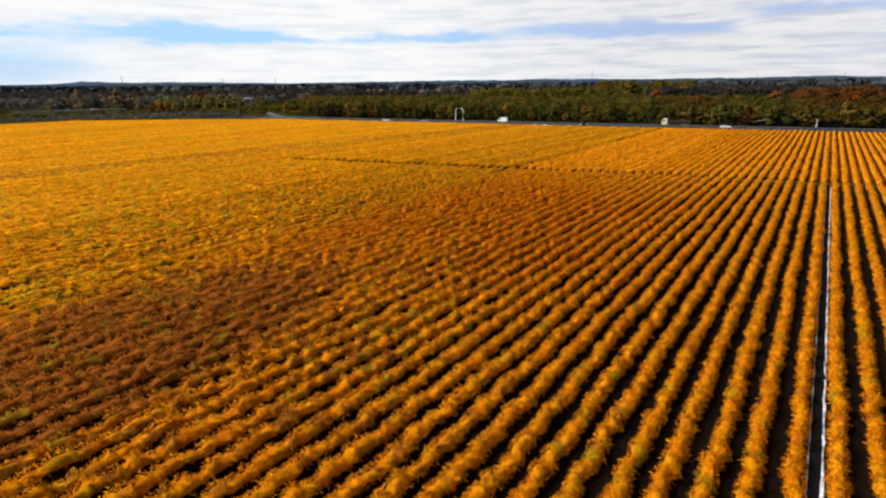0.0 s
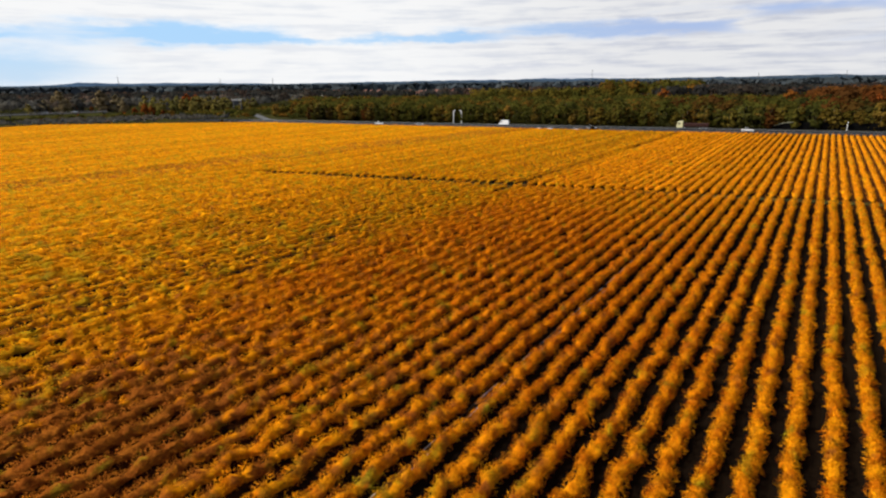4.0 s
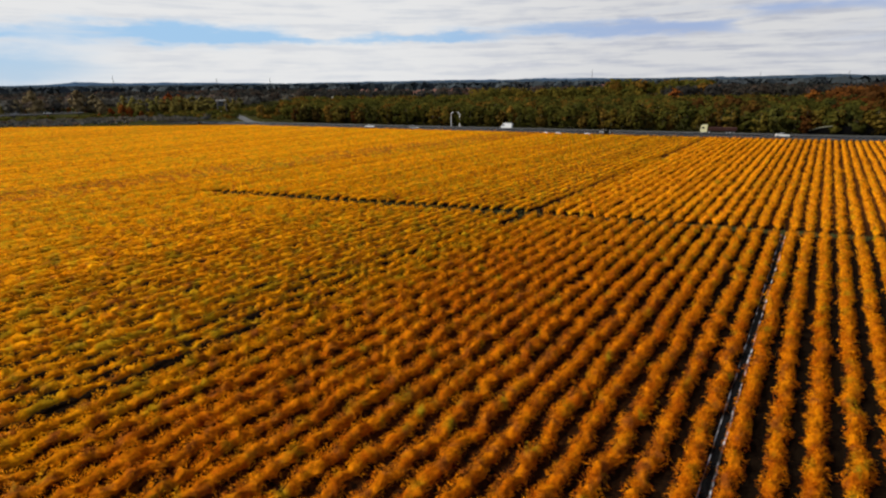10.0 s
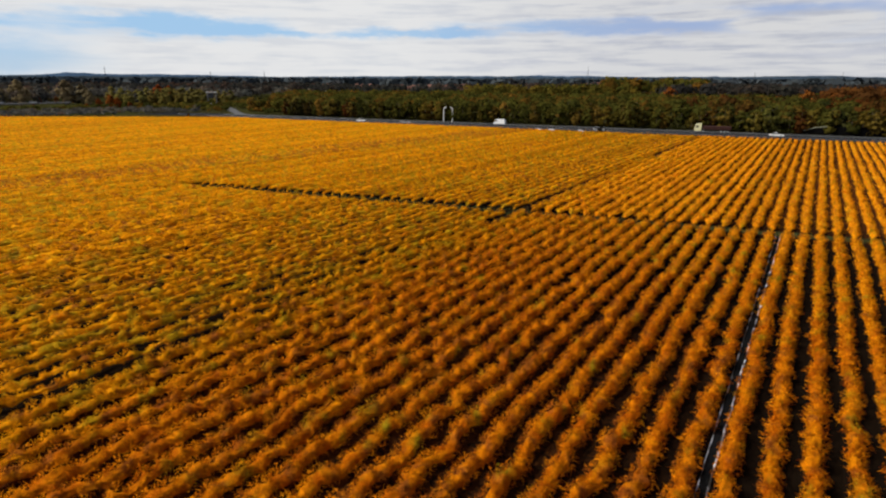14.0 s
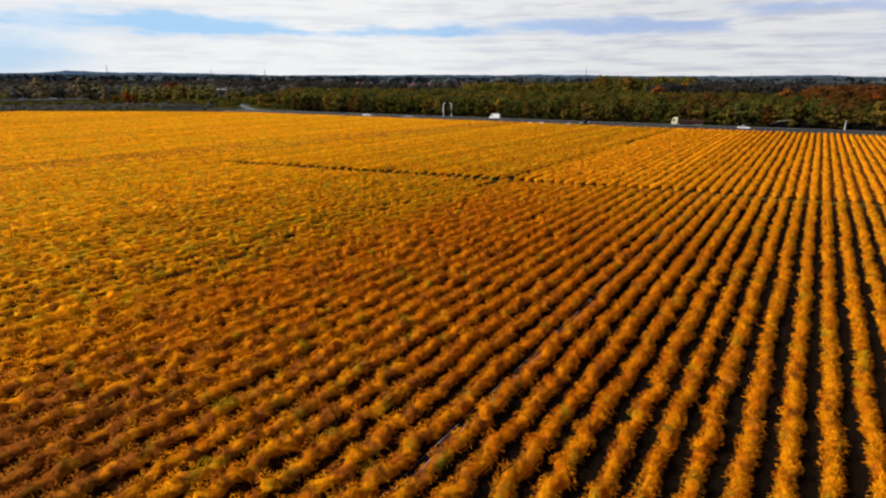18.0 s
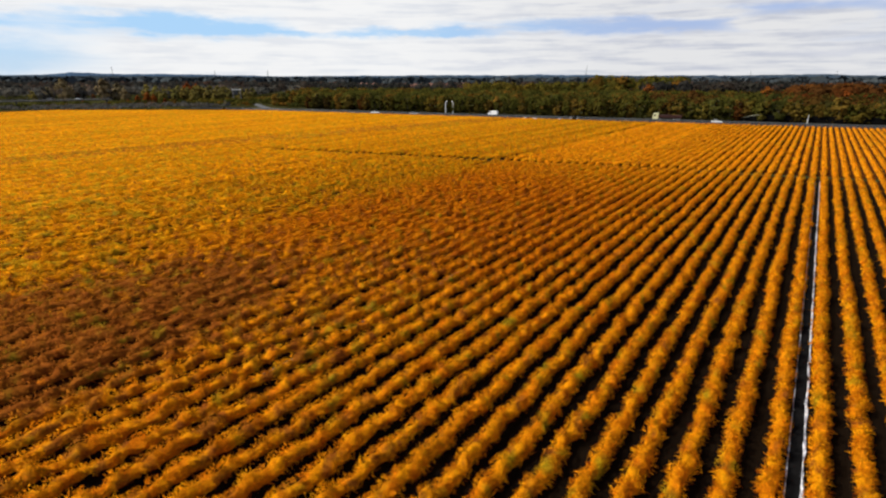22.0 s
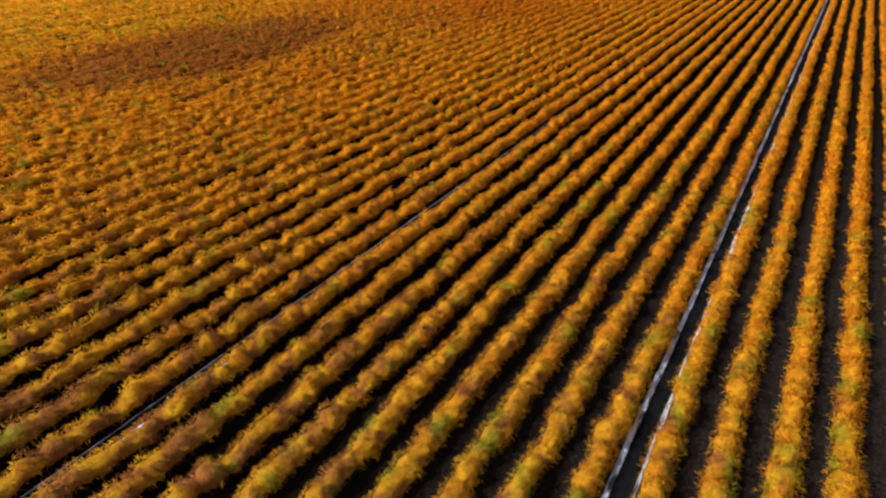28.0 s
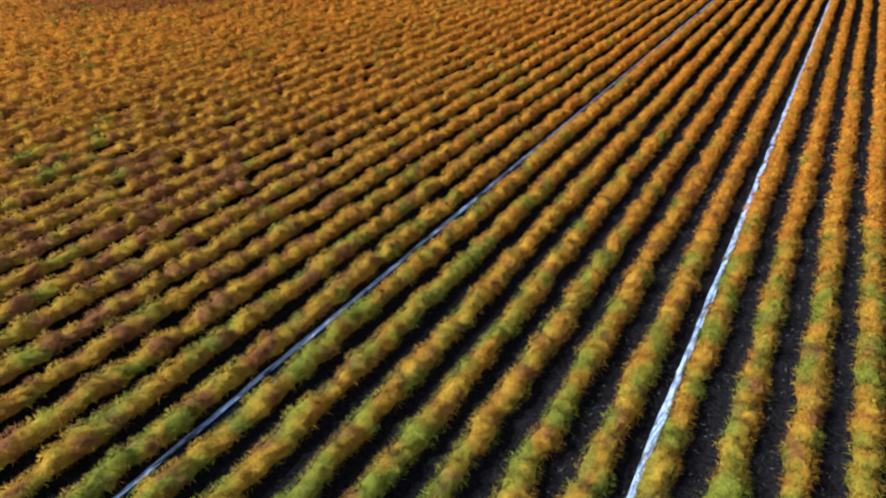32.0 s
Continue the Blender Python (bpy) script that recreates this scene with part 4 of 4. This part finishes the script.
def trunk_mesh(seed, height, r):
    rng = random.Random(seed)
    bm = bmesh.new()
    p, q = Vector((0, 0, 0)), None
    for i in range(3):
        q = Vector((rng.uniform(-0.12, 0.12) * height * 0.3, rng.uniform(-0.12, 0.12) * height * 0.3, height * 0.26 * (i + 1)))
        rod(bm, p, q, r * (1 - 0.25 * i), r * (0.75 - 0.25 * i), 7)
        if i:
            for _ in range(3):
                a = rng.uniform(0, 6.28)
                rod(bm, q, q + Vector((math.cos(a) * height * 0.2, math.sin(a) * height * 0.2, height * 0.16)), r * 0.32, r * 0.08, 5)
        p = q
    me = bpy.data.meshes.new("trunk")
    bm.to_mesh(me)
    bm.free()
    me.materials.append(BARK)
    return me


def build_belt():
    """The young wood along the far side of the motorway, tree by tree."""
    rng = random.Random(11)
    kinds = []
    for i in range(9):
        h = 7.0 + 0.45 * i
        mat = (LEAF_BELT, LEAF_BELT, LEAF_GOLD, LEAF_BELT, LEAF_BELT, LEAF_RUST, LEAF_BELT, LEAF_GOLD, LEAF_BELT)[i]
        kinds.append((crown_mesh("crown", 100 + i, h, h * 0.36, 40, 460, mat, 0.1 * i, 0.04), trunk_mesh(i, h, 0.13)))
    words = {LEAF_BELT: "olive-green young broadleaf tree in the motorway wood", LEAF_GOLD: "yellowing young broadleaf tree in the motorway wood",
             LEAF_RUST: "rust-orange young broadleaf tree in the motorway wood"}
    s = -268.0
    while s < 190.0:
        for row in range(2):
            east = (s + 120.0) / 260.0
            turned = 0.62 if s < -215.0 else 0.26 + 0.12 * max(0, east)
            choice = rng.choice((0, 1, 3, 4, 6, 8, 0, 3) if rng.random() > turned else (2, 7, 5, 5 if abs(east) > 0.2 else 2))
            crown, trunk = kinds[choice]
            foot = along(s + rng.uniform(-1.5, 1.5), 30.5 + 5.0 * row + rng.uniform(-1.2, 1.2))
            k = rng.uniform(0.82, 1.12)
            place = Matrix.Translation(foot) @ Matrix.Rotation(rng.uniform(0, 6.28), 4, "Z") @ Matrix.Diagonal((k, k, k * rng.uniform(0.9, 1.1), 1))
            tree = thing("tree", place, words[crown.materials[0]], "tree", "trees along the motorway")
            part("trunk", trunk, BARK, tree)
            part("crown", crown, crown.materials[0], tree)
        s += rng.uniform(3.4, 4.8)

    def stand(x, y, k, choice):
        crown, trunk = kinds[choice]
        place = Matrix.Translation((x, y, 0)) @ Matrix.Rotation(rng.uniform(0, 6.28), 4, "Z") @ Matrix.Diagonal((k, k, k, 1))
        tree = thing("tree", place, words[crown.materials[0]].replace("motorway wood", "wood by the slip road"), "tree", "trees by the slip road")
        part("trunk", trunk, BARK, tree)
        part("crown", crown, crown.materials[0], tree)

    for _ in range(26):
        s = rng.uniform(-322, -262)
        p = along(s, rng.uniform(50, 78))
        stand(p.x, p.y, rng.uniform(0.8, 1.05), rng.choice((0, 3, 8, 2, 7)))
    # the loose line of trees behind the bridge, seen against the dark wood
    loose = {}
    for name, mat, text in (("pale", LEAF_PALE, "tall pale tan tree losing its leaves behind the bridge"), ("flame", LEAF_FLAME, "orange-red autumn bush beside the slip road"),
                            ("lime", LEAF_LIME, "yellow-green young tree beside the slip road"), ("dark", LEAF_DARK_HAZED, "dark broadleaf tree behind the bridge")):
        loose[name] = (crown_mesh("crown", 140 + len(loose), 10.0, 3.6, 40, 900, mat, 0.0, 0.05), trunk_mesh(40 + len(loose), 10.0, 0.16), text)
    for az, far, tall, name in ((-73.9, 505, 18.5, "pale"), (-70.6, 520, 18.5, "pale"), (-69.4, 515, 15, "pale"), (-72.5, 540, 15, "dark"), (-69.8, 525, 14, "dark"), (-75.4, 510, 13, "dark"), (-69.0, 500, 11, "pale"),
                                (-72.6, 540, 5.0, "flame"), (-71.4, 545, 5.5, "flame"), (-70.2, 540, 5.0, "flame"), (-74.6, 545, 4.5, "flame"), (-68.4, 438, 6.5, "flame"), (-67.5, 445, 9.0, "flame"), (-66.9, 440, 7.0, "flame"), (-67.2, 470, 14.0, "lime"), (-63.4, 475, 15.5, "flame"), (-62.5, 478, 14.5, "flame"), (-65.9, 450, 11.5, "lime"), (-64.9, 442, 11, "lime"),
                                (-65.4, 455, 9, "dark"), (-64.0, 448, 12, "lime"), (-63.0, 440, 12.5, "lime"), (-62.4, 452, 13.5, "lime"), (-61.7, 446, 12, "lime"), (-60.9, 440, 11, "lime"), (-60.1, 450, 12, "lime"), (-59.5, 447, 10.5, "lime"), (-66.5, 458, 13, "lime"), (-65.2, 462, 12, "lime"), (-64.4, 456, 13.5, "lime"), (-63.5, 463, 12, "lime"),
                                (-62.7, 458, 13, "lime"), (-62.0, 462, 12, "lime"), (-61.3, 455, 13, "lime"), (-60.5, 460, 12.5, "lime"), (-59.8, 458, 12, "lime"), (-58.2, 455, 11, "lime"), (-57.6, 450, 10.5, "lime"), (-57.0, 455, 11, "lime"),
                                (-75.0, 530, 12, "pale"), (-70.2, 560, 13, "pale"), (-72.0, 575, 12, "pale"), (-68.6, 560, 12, "pale"), (-76.2, 520, 9, "lime"), (-66.0, 430, 4.5, "flame"), (-69.4, 425, 4.0, "flame"), (-73.2, 425, 4.0, "flame")):
        crown, trunk, text = loose[name]
        k = tall / 10.0
        place = Matrix.Translation((-30 + far * math.sin(radians(az)), 49 + far * math.cos(radians(az)), 0)) @ Matrix.Rotation(rng.uniform(0, 6.28), 4, "Z") @ Matrix.Diagonal((k, k, k, 1))
        tree = thing("tree", place, text, "tree", "loose trees by the bridge")
        part("trunk", trunk, BARK, tree)
        part("crown", crown, crown.materials[0], tree)


build_belt()


def build_lone_trees():
    """Single trees and bushes that stand out of the wood and beside the road."""
    red = crown_mesh("crown", 151, 10.0, 4.2, 30, 480, LEAF_FLAME, 0.3, 0.05)
    dark = crown_mesh("crown", 152, 2.0, 1.7, 14, 260, LEAF_DEEP_HAZED, 0.35, 0.0)
    trunk, stem = trunk_mesh(61, 10.0, 0.17), trunk_mesh(62, 2.0, 0.05)

    def stand(name, x, y, k, crown, wood_, label, category):
        tree = thing(name, Matrix.Translation((x, y, 0)) @ Matrix.Diagonal((k, k, k, 1)), label, category)
        part("trunk", wood_, BARK, tree)
        part("crown", crown, crown.materials[0], tree)

    for az, far, k in ((-14.1, 500.0, 1.45), (-4.0, 470.0, 1.35), (1.8, 415.0, 1.2)):
        stand("maple", far * math.sin(radians(az)), far * math.cos(radians(az)), k, red, trunk, "flaming red maple standing out of the dark wood", "tree")
    for x, y, k in ((-93.8, 247.3, 1.15), (-311.0, 202.7, 0.8)):
        stand("bush", x, y, k, dark, stem, "small dark bush on the edge of the field", "bush")


build_lone_trees()


def lumps(rng, feet, heights, spreads, tints, sprays, size, low=0.15):
    """Many far crowns in one mesh: sprays of leaves over a rounded form, each with its own tint."""
    m = len(feet)
    off = rng.normal(0, 1, (m, sprays, 3))
    off[..., 2] = np.abs(off[..., 2]) * 0.9 - 0.22
    off /= np.linalg.norm(off, axis=2)[..., None]
    radius = rng.uniform(0.55, 1.12, (m, sprays, 1))
    half = (heights * (1 - low) / 2)[:, None]
    p = np.empty((m, sprays, 3))
    p[..., 0] = feet[:, None, 0] + off[..., 0] * radius[..., 0] * spreads[:, None]
    p[..., 1] = feet[:, None, 1] + off[..., 1] * radius[..., 0] * spreads[:, None]
    p[..., 2] = feet[:, None, 2] + (heights * low)[:, None] + half + off[..., 2] * radius[..., 0] * half
    p = p.reshape(-1, 3)
    normal = off.reshape(-1, 3) + rng.normal(0, 0.20, (m * sprays, 3))
    u = np.cross(normal, rng.normal(0, 1, normal.shape))
    u /= np.linalg.norm(u, axis=1)[:, None]
    v = np.cross(u, normal)
    v /= np.linalg.norm(v, axis=1)[:, None]
    s = (np.repeat(spreads, sprays) * size * rng.uniform(0.6, 1.3, m * sprays))[:, None]
    quad = np.stack([p - u * s, p + v * s, p + u * s, p - v * s], 1).reshape(-1, 3)
    k = np.arange(m * sprays)[:, None] * 4
    faces = np.concatenate([k + [0, 1, 2], k + [0, 2, 3]], 1).reshape(-1, 3)
    soft = off.reshape(-1, 3) + rng.normal(0, 0.2, (m * sprays, 3))
    soft /= np.linalg.norm(soft, axis=1)[:, None]
    return quad, faces, np.repeat(tints, sprays * 4), np.repeat(soft, 4, 0)


def scatter(rng, count, azimuth, distance):
    """Feet spread evenly over a sector seen from the field."""
    a = np.radians(rng.uniform(*azimuth, count))
    d = np.sqrt(rng.uniform(distance[0] ** 2, distance[1] ** 2, count))
    return np.stack([-5 + d * np.sin(a), 20 + d * np.cos(a), np.zeros(count)], -1)


def beyond(feet):
    return feet[:, 1] - (EDGE_A + EDGE_B * feet[:, 0])


def wood(name, label, feet, mat, height, spread, sprays, size, seed, drift=60.0):
    rng = np.random.default_rng(seed)
    m = len(feet)
    h = rng.uniform(*height, m)
    sp = h * rng.uniform(*spread, m)
    tint = (0.5 * np.array([noise.noise(Vector((x / drift, y / drift, seed))) for x, y, _ in feet]) + rng.uniform(0, 0.45, m)) % 1.0
    v, f, t, soft = lumps(rng, feet, h, sp, tint, sprays, size)
    ob = new(name, mesh_of(name, v, f, mat, tint=t, smooth=True, normals=soft))
    return tagged(ob, label, "wood", kind="stuff")


def build_woods():
    rng = np.random.default_rng(77)
    # young wood behind the belt
    feet = scatter(rng, 9000, (-52, 40), (240, 640))
    out = beyond(feet)
    feet = feet[(out > 41) & (out < 330)]
    feet = feet[:3000]
    east = (feet[:, 0] > -30 + rng.normal(0, 45, len(feet))) & (rng.random(len(feet)) < 0.55)
    wood("young_wood", "dense young olive-green wood with yellow autumn patches", feet[~east], LEAF_BELT, (7.0, 10), (0.40, 0.6), 62, 0.20, 1)
    wood("autumn_wood", "mixed wood with rust-red and orange autumn crowns", feet[east], LEAF_RUST, (8, 11.5), (0.40, 0.6), 62, 0.20, 2)
    # trees to the west, round the bridge
    feet = scatter(rng, 520, (-84, -50), (565, 760))
    wood("western_wood", "dark broadleaf wood with brown and yellow crowns behind the bridge", feet, LEAF_DARK_HAZED, (7, 12), (0.42, 0.62), 90, 0.20, 3)
    feet = scatter(rng, 130, (-82, -50), (425, 470))
    feet = feet[(beyond(feet) > 38) | (feet[:, 0] < -415)]
    wood("yellow_thicket", "olive thicket beside the slip road", feet, LEAF_BELT, (2.0, 4.0), (0.6, 0.9), 60, 0.22, 4)
    feet = scatter(rng, 420, (-84, -58), (385, 440))
    feet = feet[feet[:, 1] > far_edge(feet[:, 0]) + 3]
    wood("bramble_thicket", "low dark bramble and shrubs round the field's corner", feet, LEAF_DARK_HAZED, (1.2, 2.8), (0.7, 1.2), 30, 0.30, 10)
    feet = np.stack([rng.uniform(-440, -285, 420), rng.uniform(222, 320, 420), np.zeros(420)], -1)
    ramp_y = np.interp(-feet[:, 0], [282, 303, 325, 346, 368, 391, 420, 460], [226, 230, 241, 253, 264, 274, 284, 292])
    feet = feet[(np.abs(feet[:, 1] - ramp_y) > 6.5) & (beyond(feet) > 30)]
    wood("roadside_shrubs", "low olive and brown shrubs beside the slip road", feet, LEAF_BELT, (1.6, 4.0), (0.6, 1.0), 34, 0.30, 12)
    # darker woods behind
    feet = scatter(rng, 3000, (-85, 40), (600, 1250))
    open_town = (feet[:, 0] > -900) & (feet[:, 0] < -480) & (feet[:, 1] > 640)
    wood("middle_wood", "dark mixed wood with a few autumn crowns", feet[~open_town], LEAF_DEEP_HAZED, (10, 15), (0.45, 0.7), 24, 0.30, 5, 150.0)
    wood("village_trees", "dark garden trees between the village houses", feet[open_town][::2], LEAF_DARK_HAZED, (6, 10), (0.40, 0.6), 24, 0.34, 11, 150.0)
    feet = scatter(rng, 130, (-14.5, -4), (520, 640))
    wood("tall_wood", "tall dark trees rising above the young wood", feet, LEAF_DEEP_HAZED, (13, 17.0), (0.36, 0.5), 60, 0.22, 6)
    feet = scatter(rng, 70, (-19.5, -11), (560, 680))
    wood("tall_green_wood", "tall olive-green trees rising above the young wood", feet, LEAF_BELT, (17, 22.0), (0.36, 0.5), 70, 0.22, 9)
    feet = scatter(rng, 120, (-33, -17), (520, 650))
    wood("middle_green_wood", "olive-green trees of middle height behind the young wood", feet, LEAF_BELT, (11, 16.0), (0.36, 0.5), 60, 0.22, 13)
    feet = scatter(rng, 80, (-2.0, 9), (450, 600))
    wood("flame_wood", "orange-red autumn trees rising above the young wood", feet, LEAF_EMBER, (11, 16.0), (0.40, 0.55), 70, 0.22, 14)
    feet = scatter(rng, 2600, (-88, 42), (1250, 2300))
    wood("far_wood", "far dark forest below the horizon, haze painted in as blue-grey", feet, LEAF_FAR_HAZED, (11, 19), (0.8, 1.3), 12, 0.5, 7, 400.0)


build_woods()


def build_ridges():
    """Wooded rises on the horizon, one behind another."""
    for i, (d, top) in enumerate(((2350, 18.0), (3000, 25.0), (3800, 33.0), (4650, 43.0))):
        rng = np.random.default_rng(300 + i)
        a = np.radians(np.arange(-95, 50, 0.13))
        swell = wave(rng, a, 0.22) * 0.22 + wave(rng, a, 0.05) * 0.10 + wave(rng, a, 0.008) * 0.05
        h = top * (1 + swell) + rng.uniform(-0.7, 0.7, len(a))
        if i == 3:
            h += 8.0 * np.exp(-((np.degrees(a) + 69.7) / 1.3) ** 2) + 8.0 * np.exp(-((np.degrees(a) + 68.0) / 4.0) ** 2) + 10.0 * np.exp(-((np.degrees(a) + 9.0) / 1.2) ** 2)
        rows = []
        for back, share in ((-260, 0.0), (-90, 0.55), (-20, 0.93), (0, 1.0), (60, 0.97), (200, 0.0)):
            r = d + back
            rows.append(np.stack([-5 + r * np.sin(a), 20 + r * np.cos(a), h * share + rng.uniform(-0.8, 0.8, len(a)) * (0 < share < 1)], -1))
        m = len(a)
        verts = np.concatenate(rows)
        k = (np.arange(5)[:, None] * m + np.arange(m - 1)).ravel()
        faces = np.stack([k, k + 1, k + m + 1, k, k + m + 1, k + m], -1).reshape(-1, 3)
        ridge = new("backdrop_ridge", mesh_of("backdrop_ridge", verts, faces, HAZED_RIDGE[i], smooth=True))
        tagged(ridge, "far wooded rise on the horizon, haze painted in as blue-green", "hills", kind="structure")


# haze is mixed into the ridge colours: paler and bluer with distance
HAZED_RIDGE = [plain("ridge_near", (0.016, 0.019, 0.019), 0.95, gloss=0.0, vary=0.5, scale=0.03), plain("ridge_middle", (0.023, 0.031, 0.039), 0.95, gloss=0.0, vary=0.4, scale=0.02),
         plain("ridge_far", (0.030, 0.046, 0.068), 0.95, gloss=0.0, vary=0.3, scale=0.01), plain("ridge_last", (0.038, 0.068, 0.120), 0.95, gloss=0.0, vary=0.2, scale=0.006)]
build_ridges()

# ---------------------------------------------------------------- village and masts


def build_house(place, turn, wide, deep, eaves, ridge, wall, label):
    ob = thing("house", Matrix.Translation(place) @ Matrix.Rotation(radians(turn), 4, "Z"), label, "house", "village houses")
    body = part("wall", boxed(-wide / 2, -deep / 2, 0, wide / 2, deep / 2, eaves), wall, ob)
    bm = bmesh.new()
    x, y = wide / 2 + 0.5, deep / 2 + 0.6
    v = [bm.verts.new(p) for p in ((-x, -y, eaves - 0.2), (x, -y, eaves - 0.2), (x, y, eaves - 0.2), (-x, y, eaves - 0.2), (-x, 0, ridge), (x, 0, ridge))]
    for f in ((0, 1, 5, 4), (2, 3, 4, 5), (1, 2, 5), (3, 0, 4), (3, 2, 1, 0)):
        bm.faces.new([v[i] for i in f])
    roof = part("roof", bm, ROOF_TILE, ob)
    part("chimney", boxed(wide * 0.2, -0.4, ridge - 1.2, wide * 0.2 + 0.8, 0.4, ridge + 0.8), ROOF_TILE, roof)
    for i in (-1, 1):
        window = part("window", boxed(i * wide * 0.25 - 0.6, -deep / 2 - 0.06, 1.0, i * wide * 0.25 + 0.6, -deep / 2 + 0.05, 2.3), WHITE_PAINT, ob)
        part("pane", boxed(i * wide * 0.25 - 0.48, -deep / 2 - 0.09, 1.1, i * wide * 0.25 + 0.48, -deep / 2 - 0.05, 2.2), GLASS_DARK, window)


def build_village():
    rng = random.Random(5)
    for i in range(30):
        a, d = radians(rng.uniform(-49, -31)), rng.uniform(820, 1130)
        build_house((-5 + d * math.sin(a), 20 + d * math.cos(a), 0), rng.uniform(0, 180), rng.uniform(10, 15), rng.uniform(8, 10), rng.uniform(4.5, 6.5),
                    rng.uniform(9.5, 12.5), rng.choice((PLASTER, WHITE_PAINT)), "far village house with a red-brown tiled roof")
    build_house((-386, 1081, 0), 20, 18, 11, 10.0, 14.5, WHITE_PAINT, "far white house standing out above the trees")
    for i in range(6):
        a, d = radians(rng.uniform(-22, -16)), rng.uniform(980, 1090)
        build_house((-5 + d * math.sin(a), 20 + d * math.cos(a), 0), rng.uniform(0, 180), 13, 9, 8.5, 13.0, PLASTER, "far house with a red-brown roof among trees")


build_village()


def build_mast(place, tall, girth, label):
    ob = thing("radio_mast", place, label, "mast", "far masts")
    bm = bmesh.new()
    for a in (0, 2.09, 4.19):
        rod(bm, (girth * math.cos(a), girth * math.sin(a), 0), (girth * 0.4 * math.cos(a), girth * 0.4 * math.sin(a), tall), girth * 0.28, girth * 0.14, 5)
    for k in range(8):
        z = tall * (k + 0.5) / 8
        r = girth * (1 - 0.6 * z / tall)
        for a in (0, 2.09, 4.19):
            rod(bm, (r * math.cos(a), r * math.sin(a), z), (r * math.cos(a + 2.09), r * math.sin(a + 2.09), z + tall / 10), girth * 0.12, sides=4)
    part("lattice", bm, RAIL_STEEL, ob)
    part("antenna", rod(bmesh.new(), (0, 0, tall), (0, 0, tall * 1.08), girth * 0.2, girth * 0.1, 6), RAIL_STEEL, ob)


build_mast((-2460, 1079, 0), 62.0, 2.2, "grey lattice radio mast on the horizon")
build_mast((-1315, 3535, 0), 92.0, 2.4, "thin grey radio mast on the horizon")
for place in ((-2900, 640, 0), (-2350, 1480, 0), (-330, 3300, 0), (40, 3300, 0), (-2250, 1700, 0)):
    build_mast(place, 52.0, 2.6, "grey power pylon on the horizon")

# ---------------------------------------------------------------- weeds and straw


def tufts(rng, feet, tall, wide, blades):
    """Small tufts of blades standing on the soil."""
    m = len(feet) * blades
    p = np.repeat(feet, blades, 0) + np.concatenate([rng.normal(0, wide, (m, 2)), np.zeros((m, 1))], 1)
    way = rng.normal(0, 0.5, (m, 3)) + np.array([0, 0, 0.9])
    way /= np.linalg.norm(way, axis=1)[:, None]
    across = np.cross(way, rng.normal(0, 1, (m, 3)))
    across /= np.linalg.norm(across, axis=1)[:, None]
    ln = (tall * rng.uniform(0.5, 1.2, m))[:, None]
    verts = np.stack([p - across * ln * 0.09, p + across * ln * 0.09, p + way * ln], 1).reshape(-1, 3)
    return verts, np.arange(3 * m).reshape(-1, 3)


WEED = plain("path_weeds", (0.050, 0.060, 0.012), 0.85, vary=0.6, scale=0.7)
BROWN_WEED = plain("brown_weeds", (0.07, 0.042, 0.012), 0.85, vary=0.6, scale=0.7)
STRAW = plain("dry_straw", (0.17, 0.14, 0.085), 0.9, vary=0.5, scale=2.0)


def build_weeds():
    rng = np.random.default_rng(21)
    x = rng.uniform(-121, 60, 5200)
    feet = np.stack([x, path_y(x) + rng.uniform(-1.5, 1.5, len(x)) * np.where(x < -60, 1.6, 0.7), np.full(len(x), 0.0)], -1)
    v, f = tufts(rng, feet, 0.34, 0.10, 7)
    tagged(new("path_weeds", mesh_of("path_weeds", v, f, WEED)), "dark green weeds on the narrow cross path", "weeds", kind="stuff")
    y = rng.uniform(60, 245, 1000)
    feet = np.stack([west_edge(y) + 0.1 + rng.normal(0, 0.32, len(y)), y, np.zeros(len(y))], -1)
    v, f = tufts(rng, feet, 0.42, 0.14, 7)
    tagged(new("boundary_weeds", mesh_of("boundary_weeds", v, f, BROWN_WEED)), "brown-green weeds between the two asparagus stands", "weeds", kind="stuff")
    k = rng.integers(14, 30, 5200)
    feet = np.stack([FIRST_ROW + SPACING * (k + 0.5) + rng.normal(0, 0.26, len(k)), rng.uniform(-38, 45, len(k)), np.full(len(k), 0.03)], -1)
    v, f = tufts(rng, feet, 0.13, 0.05, 4)
    tagged(new("straw_litter", mesh_of("straw_litter", v, f, STRAW)), "dry pale straw and weeds on the soil between rows", "straw", kind="stuff")


build_weeds()
